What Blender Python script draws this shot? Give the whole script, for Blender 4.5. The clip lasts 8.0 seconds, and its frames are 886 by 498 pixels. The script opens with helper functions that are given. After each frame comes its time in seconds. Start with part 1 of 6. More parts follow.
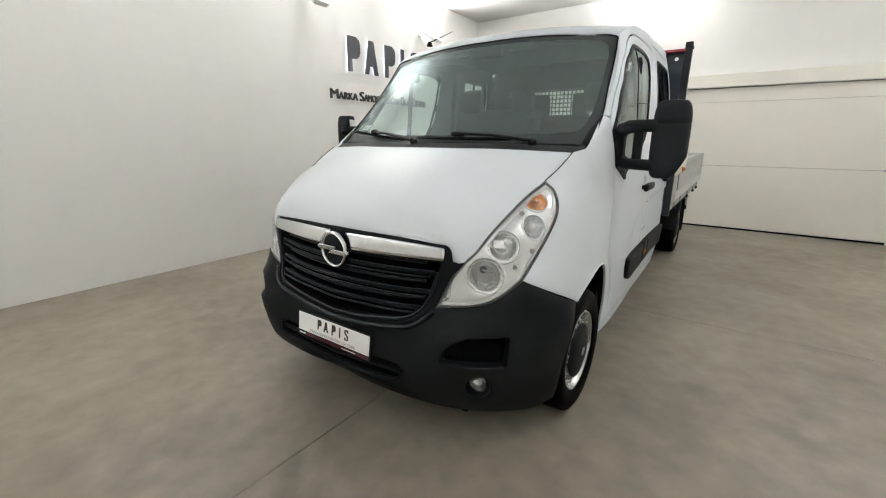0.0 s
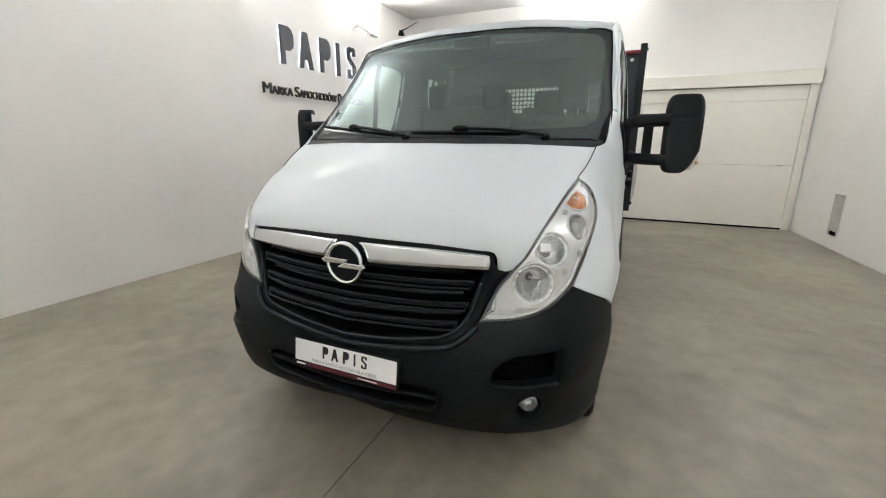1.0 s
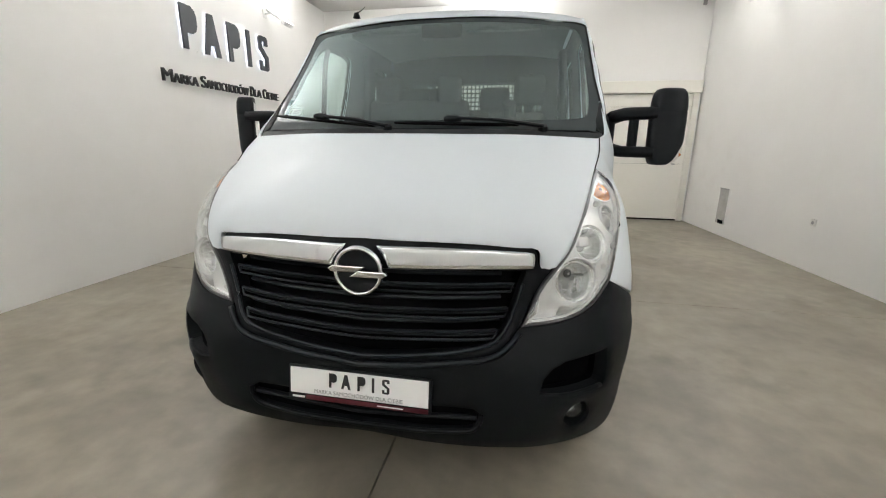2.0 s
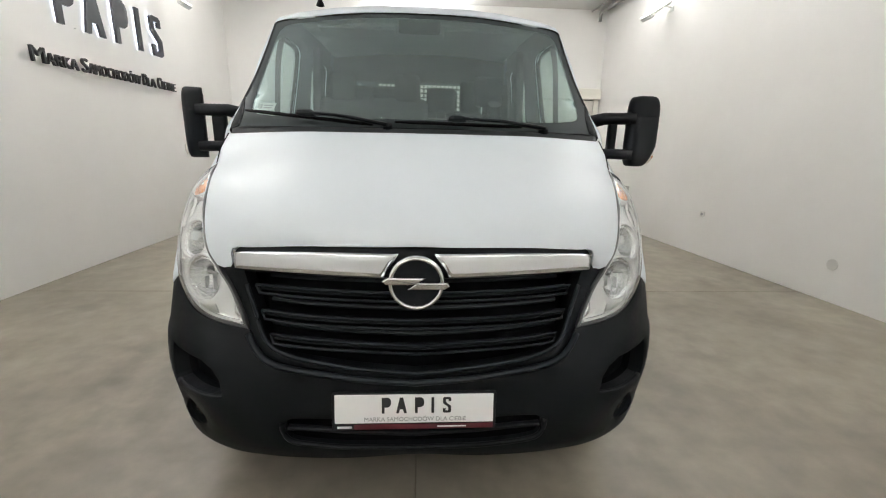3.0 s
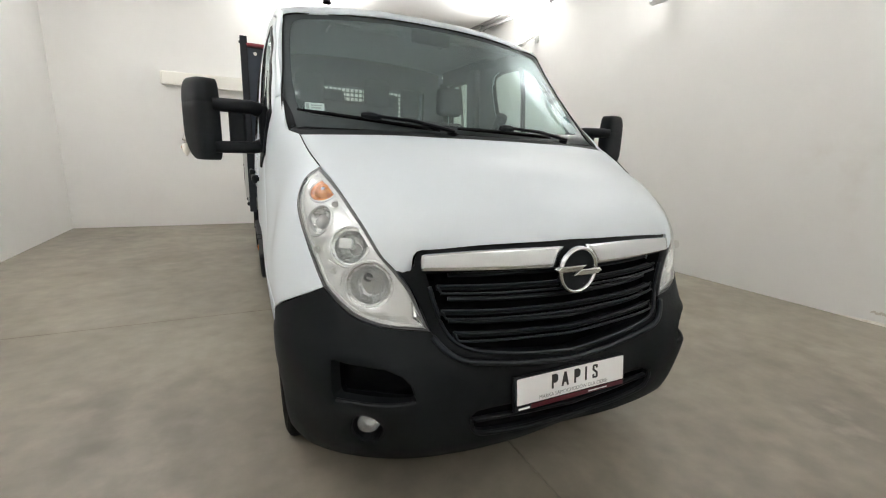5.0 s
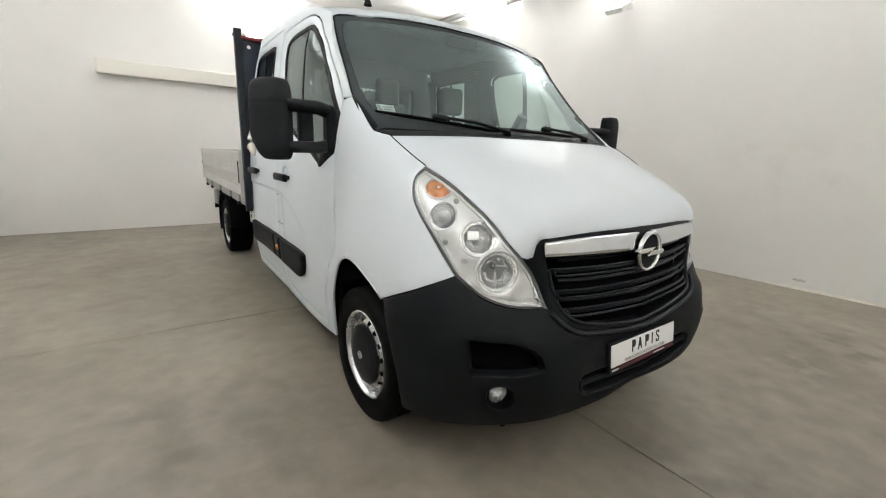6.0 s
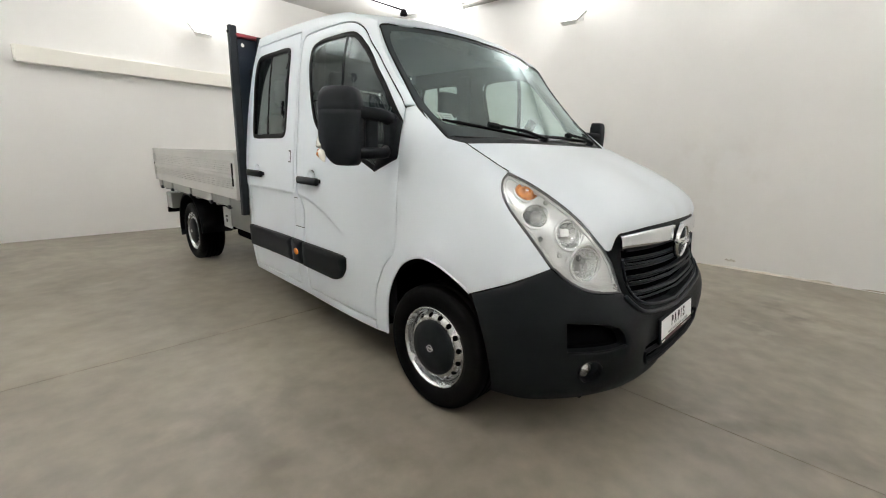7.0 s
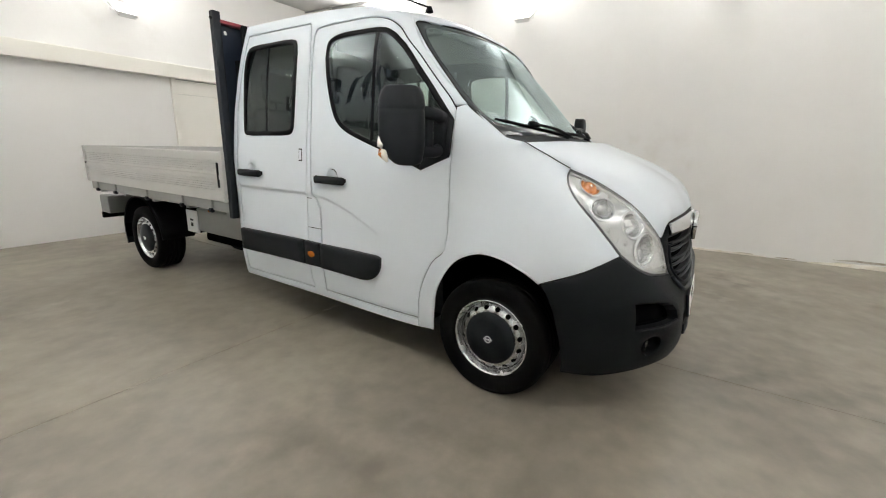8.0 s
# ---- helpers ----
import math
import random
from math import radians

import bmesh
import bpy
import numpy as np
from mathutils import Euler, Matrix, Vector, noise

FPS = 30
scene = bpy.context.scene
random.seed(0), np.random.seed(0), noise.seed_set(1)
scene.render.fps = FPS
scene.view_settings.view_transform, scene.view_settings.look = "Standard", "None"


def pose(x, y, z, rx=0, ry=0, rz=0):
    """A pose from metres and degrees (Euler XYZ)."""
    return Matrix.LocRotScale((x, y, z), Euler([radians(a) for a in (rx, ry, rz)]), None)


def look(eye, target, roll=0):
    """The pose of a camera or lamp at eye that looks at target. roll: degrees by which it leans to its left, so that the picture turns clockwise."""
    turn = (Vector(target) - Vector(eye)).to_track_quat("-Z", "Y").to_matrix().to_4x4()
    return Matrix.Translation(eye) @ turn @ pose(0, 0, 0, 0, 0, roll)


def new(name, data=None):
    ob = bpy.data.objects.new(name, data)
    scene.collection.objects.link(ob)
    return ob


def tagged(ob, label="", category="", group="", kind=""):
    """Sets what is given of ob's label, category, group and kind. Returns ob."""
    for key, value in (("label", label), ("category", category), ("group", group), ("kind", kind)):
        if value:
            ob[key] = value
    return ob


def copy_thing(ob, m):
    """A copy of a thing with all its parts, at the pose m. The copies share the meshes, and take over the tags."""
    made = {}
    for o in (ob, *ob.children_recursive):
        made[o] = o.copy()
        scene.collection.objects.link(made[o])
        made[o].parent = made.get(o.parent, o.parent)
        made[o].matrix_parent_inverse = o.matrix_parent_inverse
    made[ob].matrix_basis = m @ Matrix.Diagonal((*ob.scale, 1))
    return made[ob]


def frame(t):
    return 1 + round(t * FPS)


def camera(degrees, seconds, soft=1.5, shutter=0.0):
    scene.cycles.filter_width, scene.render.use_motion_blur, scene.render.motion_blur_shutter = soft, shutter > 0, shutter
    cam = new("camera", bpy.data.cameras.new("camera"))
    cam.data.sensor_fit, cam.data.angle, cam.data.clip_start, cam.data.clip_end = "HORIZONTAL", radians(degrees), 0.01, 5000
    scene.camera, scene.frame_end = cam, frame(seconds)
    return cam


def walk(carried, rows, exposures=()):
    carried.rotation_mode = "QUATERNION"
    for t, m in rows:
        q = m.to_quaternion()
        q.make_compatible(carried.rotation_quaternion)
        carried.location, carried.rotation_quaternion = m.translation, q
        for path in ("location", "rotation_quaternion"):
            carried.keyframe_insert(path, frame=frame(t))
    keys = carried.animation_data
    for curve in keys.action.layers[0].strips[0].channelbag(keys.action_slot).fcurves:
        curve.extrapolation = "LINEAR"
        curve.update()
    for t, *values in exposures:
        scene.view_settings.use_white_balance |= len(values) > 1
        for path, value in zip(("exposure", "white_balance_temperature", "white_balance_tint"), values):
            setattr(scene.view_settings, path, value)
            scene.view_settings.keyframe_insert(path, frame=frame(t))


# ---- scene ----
cam = camera(94.0, 8.0, soft=1.1)
PATH = [
    (0, (1.597, -1.381, 1.524), (0.484, 0.2, 1.013), 0.3),
    (0.5, (1.351, -1.375, 1.506), (0.376, 0.296, 1.001), 0.3),
    (1, (1.064, -1.424, 1.49), (0.276, 0.343, 0.986), 0.2),
    (1.5, (0.805, -1.433, 1.474), (0.217, 0.412, 0.976), 0.4),
    (1.7, (0.705, -1.406, 1.443), (0.206, 0.466, 0.949), 0.5),
    (2.8, (0.135, -1.362, 1.421), (0.147, 0.579, 0.936), 0.9),
    (3, (0.01, -1.347, 1.428), (0.123, 0.59, 0.944), 1.2),
    (3.2, (-0.095, -1.345, 1.408), (0.106, 0.590, 0.945), 1.4),
    (3.5, (-0.224, -1.291, 1.401), (0.099, 0.624, 0.924), 1.3),
    (3.8, (-0.390, -1.271, 1.399), (0.068, 0.622, 0.946), 1.6),
    (4, (-0.486, -1.261, 1.423), (0.038, 0.61, 0.949), 1.4),
    (4.5, (-0.805, -1.245, 1.425), (-0.103, 0.568, 0.955), 1.6),
    (4.7, (-0.940, -1.241, 1.406), (-0.178, 0.553, 0.958), 1.9),
    (5.8, (-1.680, -1.046, 1.381), (-0.594, 0.573, 0.937), 2.1),
    (6, (-1.841, -1.006, 1.391), (-0.701, 0.575, 0.943), 2.0),
    (6.5, (-2.195, -0.856, 1.389), (-0.919, 0.62, 0.945), 2.1),
    (7, (-2.505, -0.663, 1.415), (-1.1, 0.687, 0.962), 1.9),
    (7.5, (-2.825, -0.415, 1.44), (-1.299, 0.788, 0.969), 1.5),
    (8, (-3.014, -0.121, 1.436), (-1.382, 0.93, 0.952), 1.3),
]
walk(cam, [(t, look(eye, target, roll)) for t, eye, target, roll in PATH], exposures=[(0, 0.0), (1.5, 0.03), (3.5, 0.07), (4.5, 0.04), (6, 0.03), (8, 0.06)])

# ---- world and light ----
world = bpy.data.worlds.new("world")
scene.world = world
world.use_nodes = True
world.node_tree.nodes["Background"].inputs["Color"].default_value = (0.6, 0.62, 0.65, 1)
world.node_tree.nodes["Background"].inputs["Strength"].default_value = 0.02
scene.view_settings.exposure = 0.0
LAMP_W, LAMP_TINT = 96.0, (0.985, 0.995, 0.998)

# room, in metres: the van's nose is at the origin and looks towards -y
LEFT, RIGHT, BACK, FRONT, CEIL = -3.75, 3.73, 7.57, -5.2, 4.10


def right(y):
    """Where the right wall stands: it runs a little askew."""
    return RIGHT + 0.065 * (7.5 - y)

# ---- materials ----
def mat(name, color, rough=0.5, metal=0.0, spots=None, bump=0.0, bump_scale=40.0, coat=0.0, rough_var=0.0, per_object=0.0,
        spec=0.5, trans=0.0, ior=1.45, emit=None, fine=0.0):
    """A principled material. spots: (second colour, scale, low, high) blotches; fine: strength of a finer grain of the same two colours."""
    m = bpy.data.materials.new(name)
    m.use_nodes = True
    nt, b = m.node_tree, m.node_tree.nodes["Principled BSDF"]
    b.inputs["Base Color"].default_value = (*color, 1)
    b.inputs["Roughness"].default_value = rough
    b.inputs["Metallic"].default_value = metal
    b.inputs["Specular IOR Level"].default_value = spec
    b.inputs["Coat Weight"].default_value = coat
    b.inputs["Coat Roughness"].default_value = 0.04
    b.inputs["Transmission Weight"].default_value = trans
    b.inputs["IOR"].default_value = ior
    tc = nt.nodes.new("ShaderNodeTexCoord")
    out = None
    if spots:
        second, scale, low, high = spots
        n = nt.nodes.new("ShaderNodeTexNoise")
        n.inputs["Scale"].default_value, n.inputs["Detail"].default_value = scale, 6
        n.inputs["Roughness"].default_value = 0.6
        nt.links.new(tc.outputs["Object"], n.inputs["Vector"])
        r = nt.nodes.new("ShaderNodeMapRange")
        r.inputs["From Min"].default_value, r.inputs["From Max"].default_value = low, high
        nt.links.new(n.outputs["Fac"], r.inputs["Value"])
        mix = nt.nodes.new("ShaderNodeMix")
        mix.data_type = "RGBA"
        mix.inputs["A"].default_value, mix.inputs["B"].default_value = (*color, 1), (*second, 1)
        nt.links.new(r.outputs["Result"], mix.inputs["Factor"])
        out = mix.outputs["Result"]
        if rough_var:
            rr = nt.nodes.new("ShaderNodeMapRange")
            rr.inputs["To Min"].default_value, rr.inputs["To Max"].default_value = rough - rough_var, rough + rough_var
            nt.links.new(n.outputs["Fac"], rr.inputs["Value"])
            nt.links.new(rr.outputs["Result"], b.inputs["Roughness"])
        if fine:
            g = nt.nodes.new("ShaderNodeTexNoise")
            g.inputs["Scale"].default_value, g.inputs["Detail"].default_value = scale * 9, 6
            nt.links.new(tc.outputs["Object"], g.inputs["Vector"])
            hs = nt.nodes.new("ShaderNodeMapRange")
            hs.inputs["From Min"].default_value, hs.inputs["From Max"].default_value = 0.3, 0.7
            hs.inputs["To Min"].default_value, hs.inputs["To Max"].default_value = 1 - fine, 1 + fine
            nt.links.new(g.outputs["Fac"], hs.inputs["Value"])
            mul = nt.nodes.new("ShaderNodeMix")
            mul.data_type, mul.blend_type = "RGBA", "MULTIPLY"
            mul.inputs["Factor"].default_value = 1.0
            nt.links.new(out, mul.inputs["A"])
            nt.links.new(hs.outputs["Result"], mul.inputs["B"])
            out = mul.outputs["Result"]
        nt.links.new(out, b.inputs["Base Color"])
    if bump:
        nb = nt.nodes.new("ShaderNodeTexNoise")
        nb.inputs["Scale"].default_value, nb.inputs["Detail"].default_value = bump_scale, 4
        nt.links.new(tc.outputs["Object"], nb.inputs["Vector"])
        bp = nt.nodes.new("ShaderNodeBump")
        bp.inputs["Strength"].default_value, bp.inputs["Distance"].default_value = bump, 0.01
        nt.links.new(nb.outputs["Fac"], bp.inputs["Height"])
        nt.links.new(bp.outputs["Normal"], b.inputs["Normal"])
    if emit:
        b.inputs["Emission Color"].default_value, b.inputs["Emission Strength"].default_value = (*emit[0], 1), emit[1]
    return m


PLASTER = mat("white_plaster", (0.87, 0.86, 0.84), 0.85, spots=((0.835, 0.825, 0.805), 0.8, 0.35, 0.65), bump=0.08, bump_scale=25)
# ceiling white toned down in colour so it bounces less light
CEILING = mat("dimmed_ceiling_white", (0.59, 0.58, 0.56), 0.9, spots=((0.56, 0.55, 0.53), 0.6, 0.35, 0.65), bump=0.08, bump_scale=18)
DOOR_WHITE = mat("door_steel_white", (0.87, 0.85, 0.785), 0.5, spots=((0.84, 0.82, 0.755), 0.7, 0.35, 0.65), bump=0.05, bump_scale=60)
CONCRETE = mat("polished_concrete", (0.246, 0.218, 0.173), 0.42, spots=((0.152, 0.133, 0.105), 0.75, 0.32, 0.68), bump=0.05, bump_scale=14,
               rough_var=0.12, fine=0.125)


def stains(m, color, large, small):
    """Scattered dark marks on a material: patches of one noise, broken up by a finer one."""
    nt, b = m.node_tree, m.node_tree.nodes["Principled BSDF"]
    tc = [n for n in nt.nodes if n.type == "TEX_COORD"][0]
    masks = []
    for scale, low, high in (large, small):
        n, r = nt.nodes.new("ShaderNodeTexNoise"), nt.nodes.new("ShaderNodeMapRange")
        n.inputs["Scale"].default_value, n.inputs["Detail"].default_value = scale, 8
        r.inputs["From Min"].default_value, r.inputs["From Max"].default_value = low, high
        nt.links.new(tc.outputs["Object"], n.inputs["Vector"])
        nt.links.new(n.outputs["Fac"], r.inputs["Value"])
        masks.append(r.outputs["Result"])
    mul, mix = nt.nodes.new("ShaderNodeMath"), nt.nodes.new("ShaderNodeMix")
    mul.operation, mix.data_type = "MULTIPLY", "RGBA"
    nt.links.new(masks[0], mul.inputs[0])
    nt.links.new(masks[1], mul.inputs[1])
    nt.links.new(mul.outputs[0], mix.inputs["Factor"])
    nt.links.new(b.inputs["Base Color"].links[0].from_socket, mix.inputs["A"])
    mix.inputs["B"].default_value = (*color, 1)
    nt.links.new(mix.outputs["Result"], b.inputs["Base Color"])


stains(CONCRETE, (0.10, 0.086, 0.065), (0.55, 0.49, 0.72), (4.5, 0.43, 0.70))
stains(CONCRETE, (0.29, 0.263, 0.22), (0.8, 0.56, 0.78), (6.0, 0.48, 0.74))
stains(PLASTER, (0.70, 0.665, 0.61), (0.45, 0.60, 0.78), (3.0, 0.48, 0.75))
JOINT = mat("joint_filler", (0.172, 0.153, 0.122), 0.9, spots=((0.21, 0.186, 0.149), 3.0, 0.42, 0.6))
PAINT = mat("white_car_paint", (0.770, 0.828, 0.882), 0.45, spec=0.2, coat=0.36, spots=((0.757, 0.814, 0.868), 2.0, 0.4, 0.6))
BLACK_PLASTIC = mat("black_bumper_plastic", (0.0050, 0.0059, 0.0070), 0.52, spec=0.15, spots=((0.0070, 0.0081, 0.0094), 6.0, 0.35, 0.65), bump=0.12, bump_scale=420, rough_var=0.06)
GRILLE_BLACK = mat("satin_black_grille", (0.0100, 0.0132, 0.0165), 0.42, spec=0.24, spots=((0.0122, 0.0156, 0.0192), 12.0, 0.35, 0.65), rough_var=0.06)
# bumper black in a lighter colour, for the extra light on the cowl
COWL_LIT_PLASTIC = mat("lit_cowl_plastic", (0.025, 0.0278, 0.031), 0.6, spec=0.15, spots=((0.033, 0.036, 0.0395), 7.0, 0.35, 0.65), bump=0.12, bump_scale=300)
TRIM_PLASTIC = mat("black_trim_plastic", (0.0095, 0.0106, 0.0126), 0.5, spec=0.14, spots=((0.013, 0.0143, 0.0166), 9.0, 0.35, 0.65), bump=0.08, bump_scale=300)
# border black lifted to grey: the glass's reflection is put into its colour
GLOSS_BLACK = mat("black_border_sheen", (0.050, 0.059, 0.062), 0.22, spec=0.22, spots=((0.056, 0.065, 0.068), 5.0, 0.4, 0.6))
# underbody colour, also painted into openings and gaps as their shade
DARK = mat("underbody_and_shade_black", (0.0026, 0.0030, 0.0036), 0.9, spec=0.03)
RUBBER = mat("tyre_rubber", (0.0027, 0.0027, 0.003), 0.6, spec=0.05, spots=((0.0048, 0.0046, 0.0044), 9.0, 0.4, 0.65), bump=0.15, bump_scale=120)
SEAL = mat("window_rubber", (0.003, 0.003, 0.0035), 0.45, spec=0.1)
CHROME = mat("chrome", (0.78, 0.80, 0.825), 0.12, metal=1.0, bump=0.03, bump_scale=9)
FOG_SILVER = mat("fog_lamp_silver", (0.42, 0.43, 0.44), 0.1, metal=1.0, bump=0.3, bump_scale=80)
SATIN = mat("satin_chrome", (0.80, 0.81, 0.82), 0.2, metal=1.0)
STEEL = mat("silver_wheel_steel", (0.60, 0.61, 0.62), 0.26, metal=0.9, spots=((0.55, 0.56, 0.57), 12.0, 0.4, 0.65), rough_var=0.08)
CAP = mat("dark_grey_wheel_cap", (0.008, 0.009, 0.0105), 0.45, spec=0.1, spots=((0.014, 0.0155, 0.017), 9.0, 0.4, 0.6), bump=0.05, bump_scale=200)
ALU = mat("dull_aluminium", (0.60, 0.595, 0.575), 0.4, metal=0.35, spots=((0.57, 0.565, 0.545), 2.0, 0.35, 0.65), bump=0.02, bump_scale=150, rough_var=0.03)
GALV = mat("galvanised_steel", (0.37, 0.37, 0.36), 0.5, metal=0.5, spots=((0.36, 0.36, 0.35), 8.0, 0.35, 0.65), rough_var=0.1)
POST = mat("grey_painted_steel", (0.013, 0.0155, 0.020), 0.45, spec=0.3, spots=((0.02, 0.0225, 0.028), 6.0, 0.4, 0.7))
NAVY = mat("dark_blue_panel", (0.03, 0.04, 0.066), 0.35, spots=((0.024, 0.032, 0.05), 3.0, 0.4, 0.7))
RED = mat("red_painted_rail", (0.30, 0.035, 0.05), 0.4, spots=((0.24, 0.03, 0.042), 7.0, 0.4, 0.7))
CABIN = mat("dark_grey_cabin_trim", (0.012, 0.013, 0.0145), 0.8, spec=0.15, spots=((0.017, 0.018, 0.0195), 8.0, 0.4, 0.6), bump=0.1, bump_scale=200)
LINING = mat("grey_headliner", (0.085, 0.090, 0.091), 0.9, bump=0.015, bump_scale=120)
CLOTH = mat("dark_seat_cloth", (0.006, 0.0065, 0.0076), 0.95, spec=0.08, spots=((0.012, 0.0122, 0.0138), 30.0, 0.4, 0.6), bump=0.15, bump_scale=260)
LAMP_SILVER = mat("headlamp_silver", (0.94, 0.95, 0.955), 0.22, metal=0.5, bump=0.12, bump_scale=14)
REFLECTOR = mat("lamp_reflector", (0.84, 0.85, 0.85), 0.07, metal=1.0, bump=1.0, bump_scale=55)
BULB_AMBER = mat("amber_bulb", (0.72, 0.27, 0.07), 0.12, coat=0.6, spots=((0.42, 0.13, 0.035), 45.0, 0.42, 0.62))
LAMP_RIM = mat("headlamp_edge_grey", (0.085, 0.087, 0.09), 0.35)
LAMP_GREY = mat("headlamp_grey_rim", (0.40, 0.40, 0.39), 0.3, metal=0.4)
AMBER = mat("amber_lens", (0.75, 0.22, 0.03), 0.15, coat=0.5)
WHITE_LENS = mat("white_lens", (0.85, 0.82, 0.74), 0.15, coat=0.5)
PLATE = mat("white_plate", (0.86, 0.86, 0.86), 0.35)
INK = mat("dark_lettering", (0.02, 0.02, 0.022), 0.5)
GREY_INK = mat("grey_lettering", (0.35, 0.35, 0.35), 0.5)
DARK_RED = mat("dark_red_strip", (0.08, 0.009, 0.015), 0.4)
WALL_LETTER = mat("dark_grey_letter", (0.035, 0.038, 0.045), 0.4, spots=((0.05, 0.053, 0.06), 4.0, 0.4, 0.6))
HALO = mat("letter_back_light", (0.8, 0.8, 0.8), 0.5, emit=((0.72, 0.82, 1.0), 3.5))
LAMP_BODY = mat("white_lamp_body", (0.75, 0.75, 0.73), 0.4, bump=0.03, bump_scale=80)
LAMP_GLOW = mat("lamp_glass_lit", (0.9, 0.9, 0.9), 0.3, emit=((1.0, 0.96, 0.9), 14.0))
PIPE_GREY = mat("grey_pipe_paint", (0.36, 0.355, 0.34), 0.5, spots=((0.30, 0.295, 0.28), 5.0, 0.4, 0.65))
SOCKET = mat("socket_plastic", (0.74, 0.73, 0.70), 0.5)
NICHE_STEEL = mat("niche_sheet_grey", (0.50, 0.49, 0.47), 0.6, spots=((0.40, 0.39, 0.375), 6.0, 0.4, 0.65), bump=0.05, bump_scale=60)
MORTAR = mat("base_mortar", (0.74, 0.71, 0.66), 0.9, spots=((0.60, 0.55, 0.47), 5.0, 0.4, 0.65), bump=0.3, bump_scale=60)
DAMP = mat("brown_damp_mark", (0.36, 0.31, 0.25), 0.9, spots=((0.62, 0.58, 0.52), 7.0, 0.4, 0.62), bump=0.2, bump_scale=60)
PAPER = mat("paper_label", (0.72, 0.73, 0.72), 0.6)


def glass(name, tint, rough=0.0, gloss=0.085, sheen=(1, 1, 1), veil=0.0):
    """Clear glass: what lies behind, tinted, with a pale diffuse veil painted in for the haze of room light, under the
    gloss of its two faces, which grows towards the rim.
    """
    m = bpy.data.materials.new(name)
    m.use_nodes = True
    nt = m.node_tree
    nt.nodes.remove(nt.nodes["Principled BSDF"])
    t, g, mix, f, p, r = (nt.nodes.new("ShaderNode" + k) for k in ("BsdfTransparent", "BsdfGlossy", "MixShader", "LayerWeight", "Math", "MapRange"))
    t.inputs["Color"].default_value = (*tint, 1)
    g.inputs["Roughness"].default_value, g.inputs["Color"].default_value = rough, (*sheen, 1)
    f.inputs["Blend"].default_value = 0.5
    p.operation = "POWER"
    p.inputs[1].default_value = 4.0
    r.inputs["To Min"].default_value = gloss
    nt.links.new(f.outputs["Facing"], p.inputs[0])
    nt.links.new(p.outputs[0], r.inputs["Value"])
    nt.links.new(r.outputs["Result"], mix.inputs["Fac"])
    film, d = nt.nodes.new("ShaderNodeMixShader"), nt.nodes.new("ShaderNodeBsdfDiffuse")
    # pale colour that stands in for room light hazing the glass
    d.inputs["Color"].default_value = (0.66, 0.80, 0.82, 1)
    film.inputs["Fac"].default_value = veil
    nt.links.new(t.outputs["BSDF"], film.inputs[1])
    nt.links.new(d.outputs["BSDF"], film.inputs[2])
    nt.links.new(film.outputs["Shader"], mix.inputs[1])
    nt.links.new(g.outputs["BSDF"], mix.inputs[2])
    nt.links.new(mix.outputs["Shader"], nt.nodes["Material Output"].inputs["Surface"])
    return m


SCREEN_GLASS = glass("windscreen_glass", (0.78, 0.87, 0.84), gloss=0.095, sheen=(0.80, 0.95, 0.97), veil=0.125)
SIDE_GLASS = glass("side_window_glass", (0.62, 0.71, 0.67), gloss=0.062, sheen=(0.85, 0.96, 0.96), veil=0.008)
LENS_GLASS = glass("headlamp_lens", (0.95, 0.96, 0.96), veil=0.02)

# ---- building helpers ----
def link(name, bm, material, parent=None, smooth=False):
    me = bpy.data.meshes.new(name)
    if smooth:
        for f in bm.faces:
            f.smooth = True
    bm.to_mesh(me)
    bm.free()
    for m in material if isinstance(material, (list, tuple)) else [material]:
        me.materials.append(m)
    ob = new(name, me)
    if parent:
        ob.parent = parent
    return ob


def part(name, bm, material, parent, label="", smooth=False):
    ob = link(name, bm, material, parent, smooth)
    if label:
        tagged(ob, label)
    return ob


def box(lo, hi, bevel=0.0, seg=2, into=None):
    """A box from corner to corner, with rounded edges, into a bmesh."""
    bm = into or bmesh.new()
    c, s = [(a + b) / 2 for a, b in zip(lo, hi)], [abs(b - a) for a, b in zip(lo, hi)]
    made = bmesh.ops.create_cube(bm, size=1, matrix=Matrix.Translation(c) @ Matrix.Diagonal((*s, 1)))
    if bevel:
        edges = list({e for v in made["verts"] for e in v.link_edges})
        bmesh.ops.bevel(bm, geom=edges, offset=min(bevel, 0.45 * min(s)), segments=seg, affect="EDGES", profile=0.5)
    return bm


# ---- the room ----
T = 0.2
wall_left = link("wall_left", box((LEFT - T, FRONT - T, 0), (LEFT, BACK + T, CEIL)), PLASTER)
bm = bmesh.new()
ring = [(right(FRONT - T), FRONT - T), (right(FRONT - T) + T, FRONT - T), (right(BACK + T) + T, BACK + T), (right(BACK + T), BACK + T)]
low, high = [[bm.verts.new((*q, z)) for q in ring] for z in (0, CEIL)]
bm.faces.new(low[::-1])
bm.faces.new(high)
for i in range(4):
    bm.faces.new((low[i], low[(i + 1) % 4], high[(i + 1) % 4], high[i]))
wall_right = link("wall_right", bm, PLASTER)
FAR = right(FRONT)
wall_back = link("wall_back", box((LEFT, BACK, 0), (RIGHT - 0.004, BACK + T, CEIL)), PLASTER)
wall_front = link("wall_front", box((LEFT, FRONT - T, 0), (FAR, FRONT, CEIL)), PLASTER)
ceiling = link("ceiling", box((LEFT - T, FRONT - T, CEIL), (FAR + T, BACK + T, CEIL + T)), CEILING)
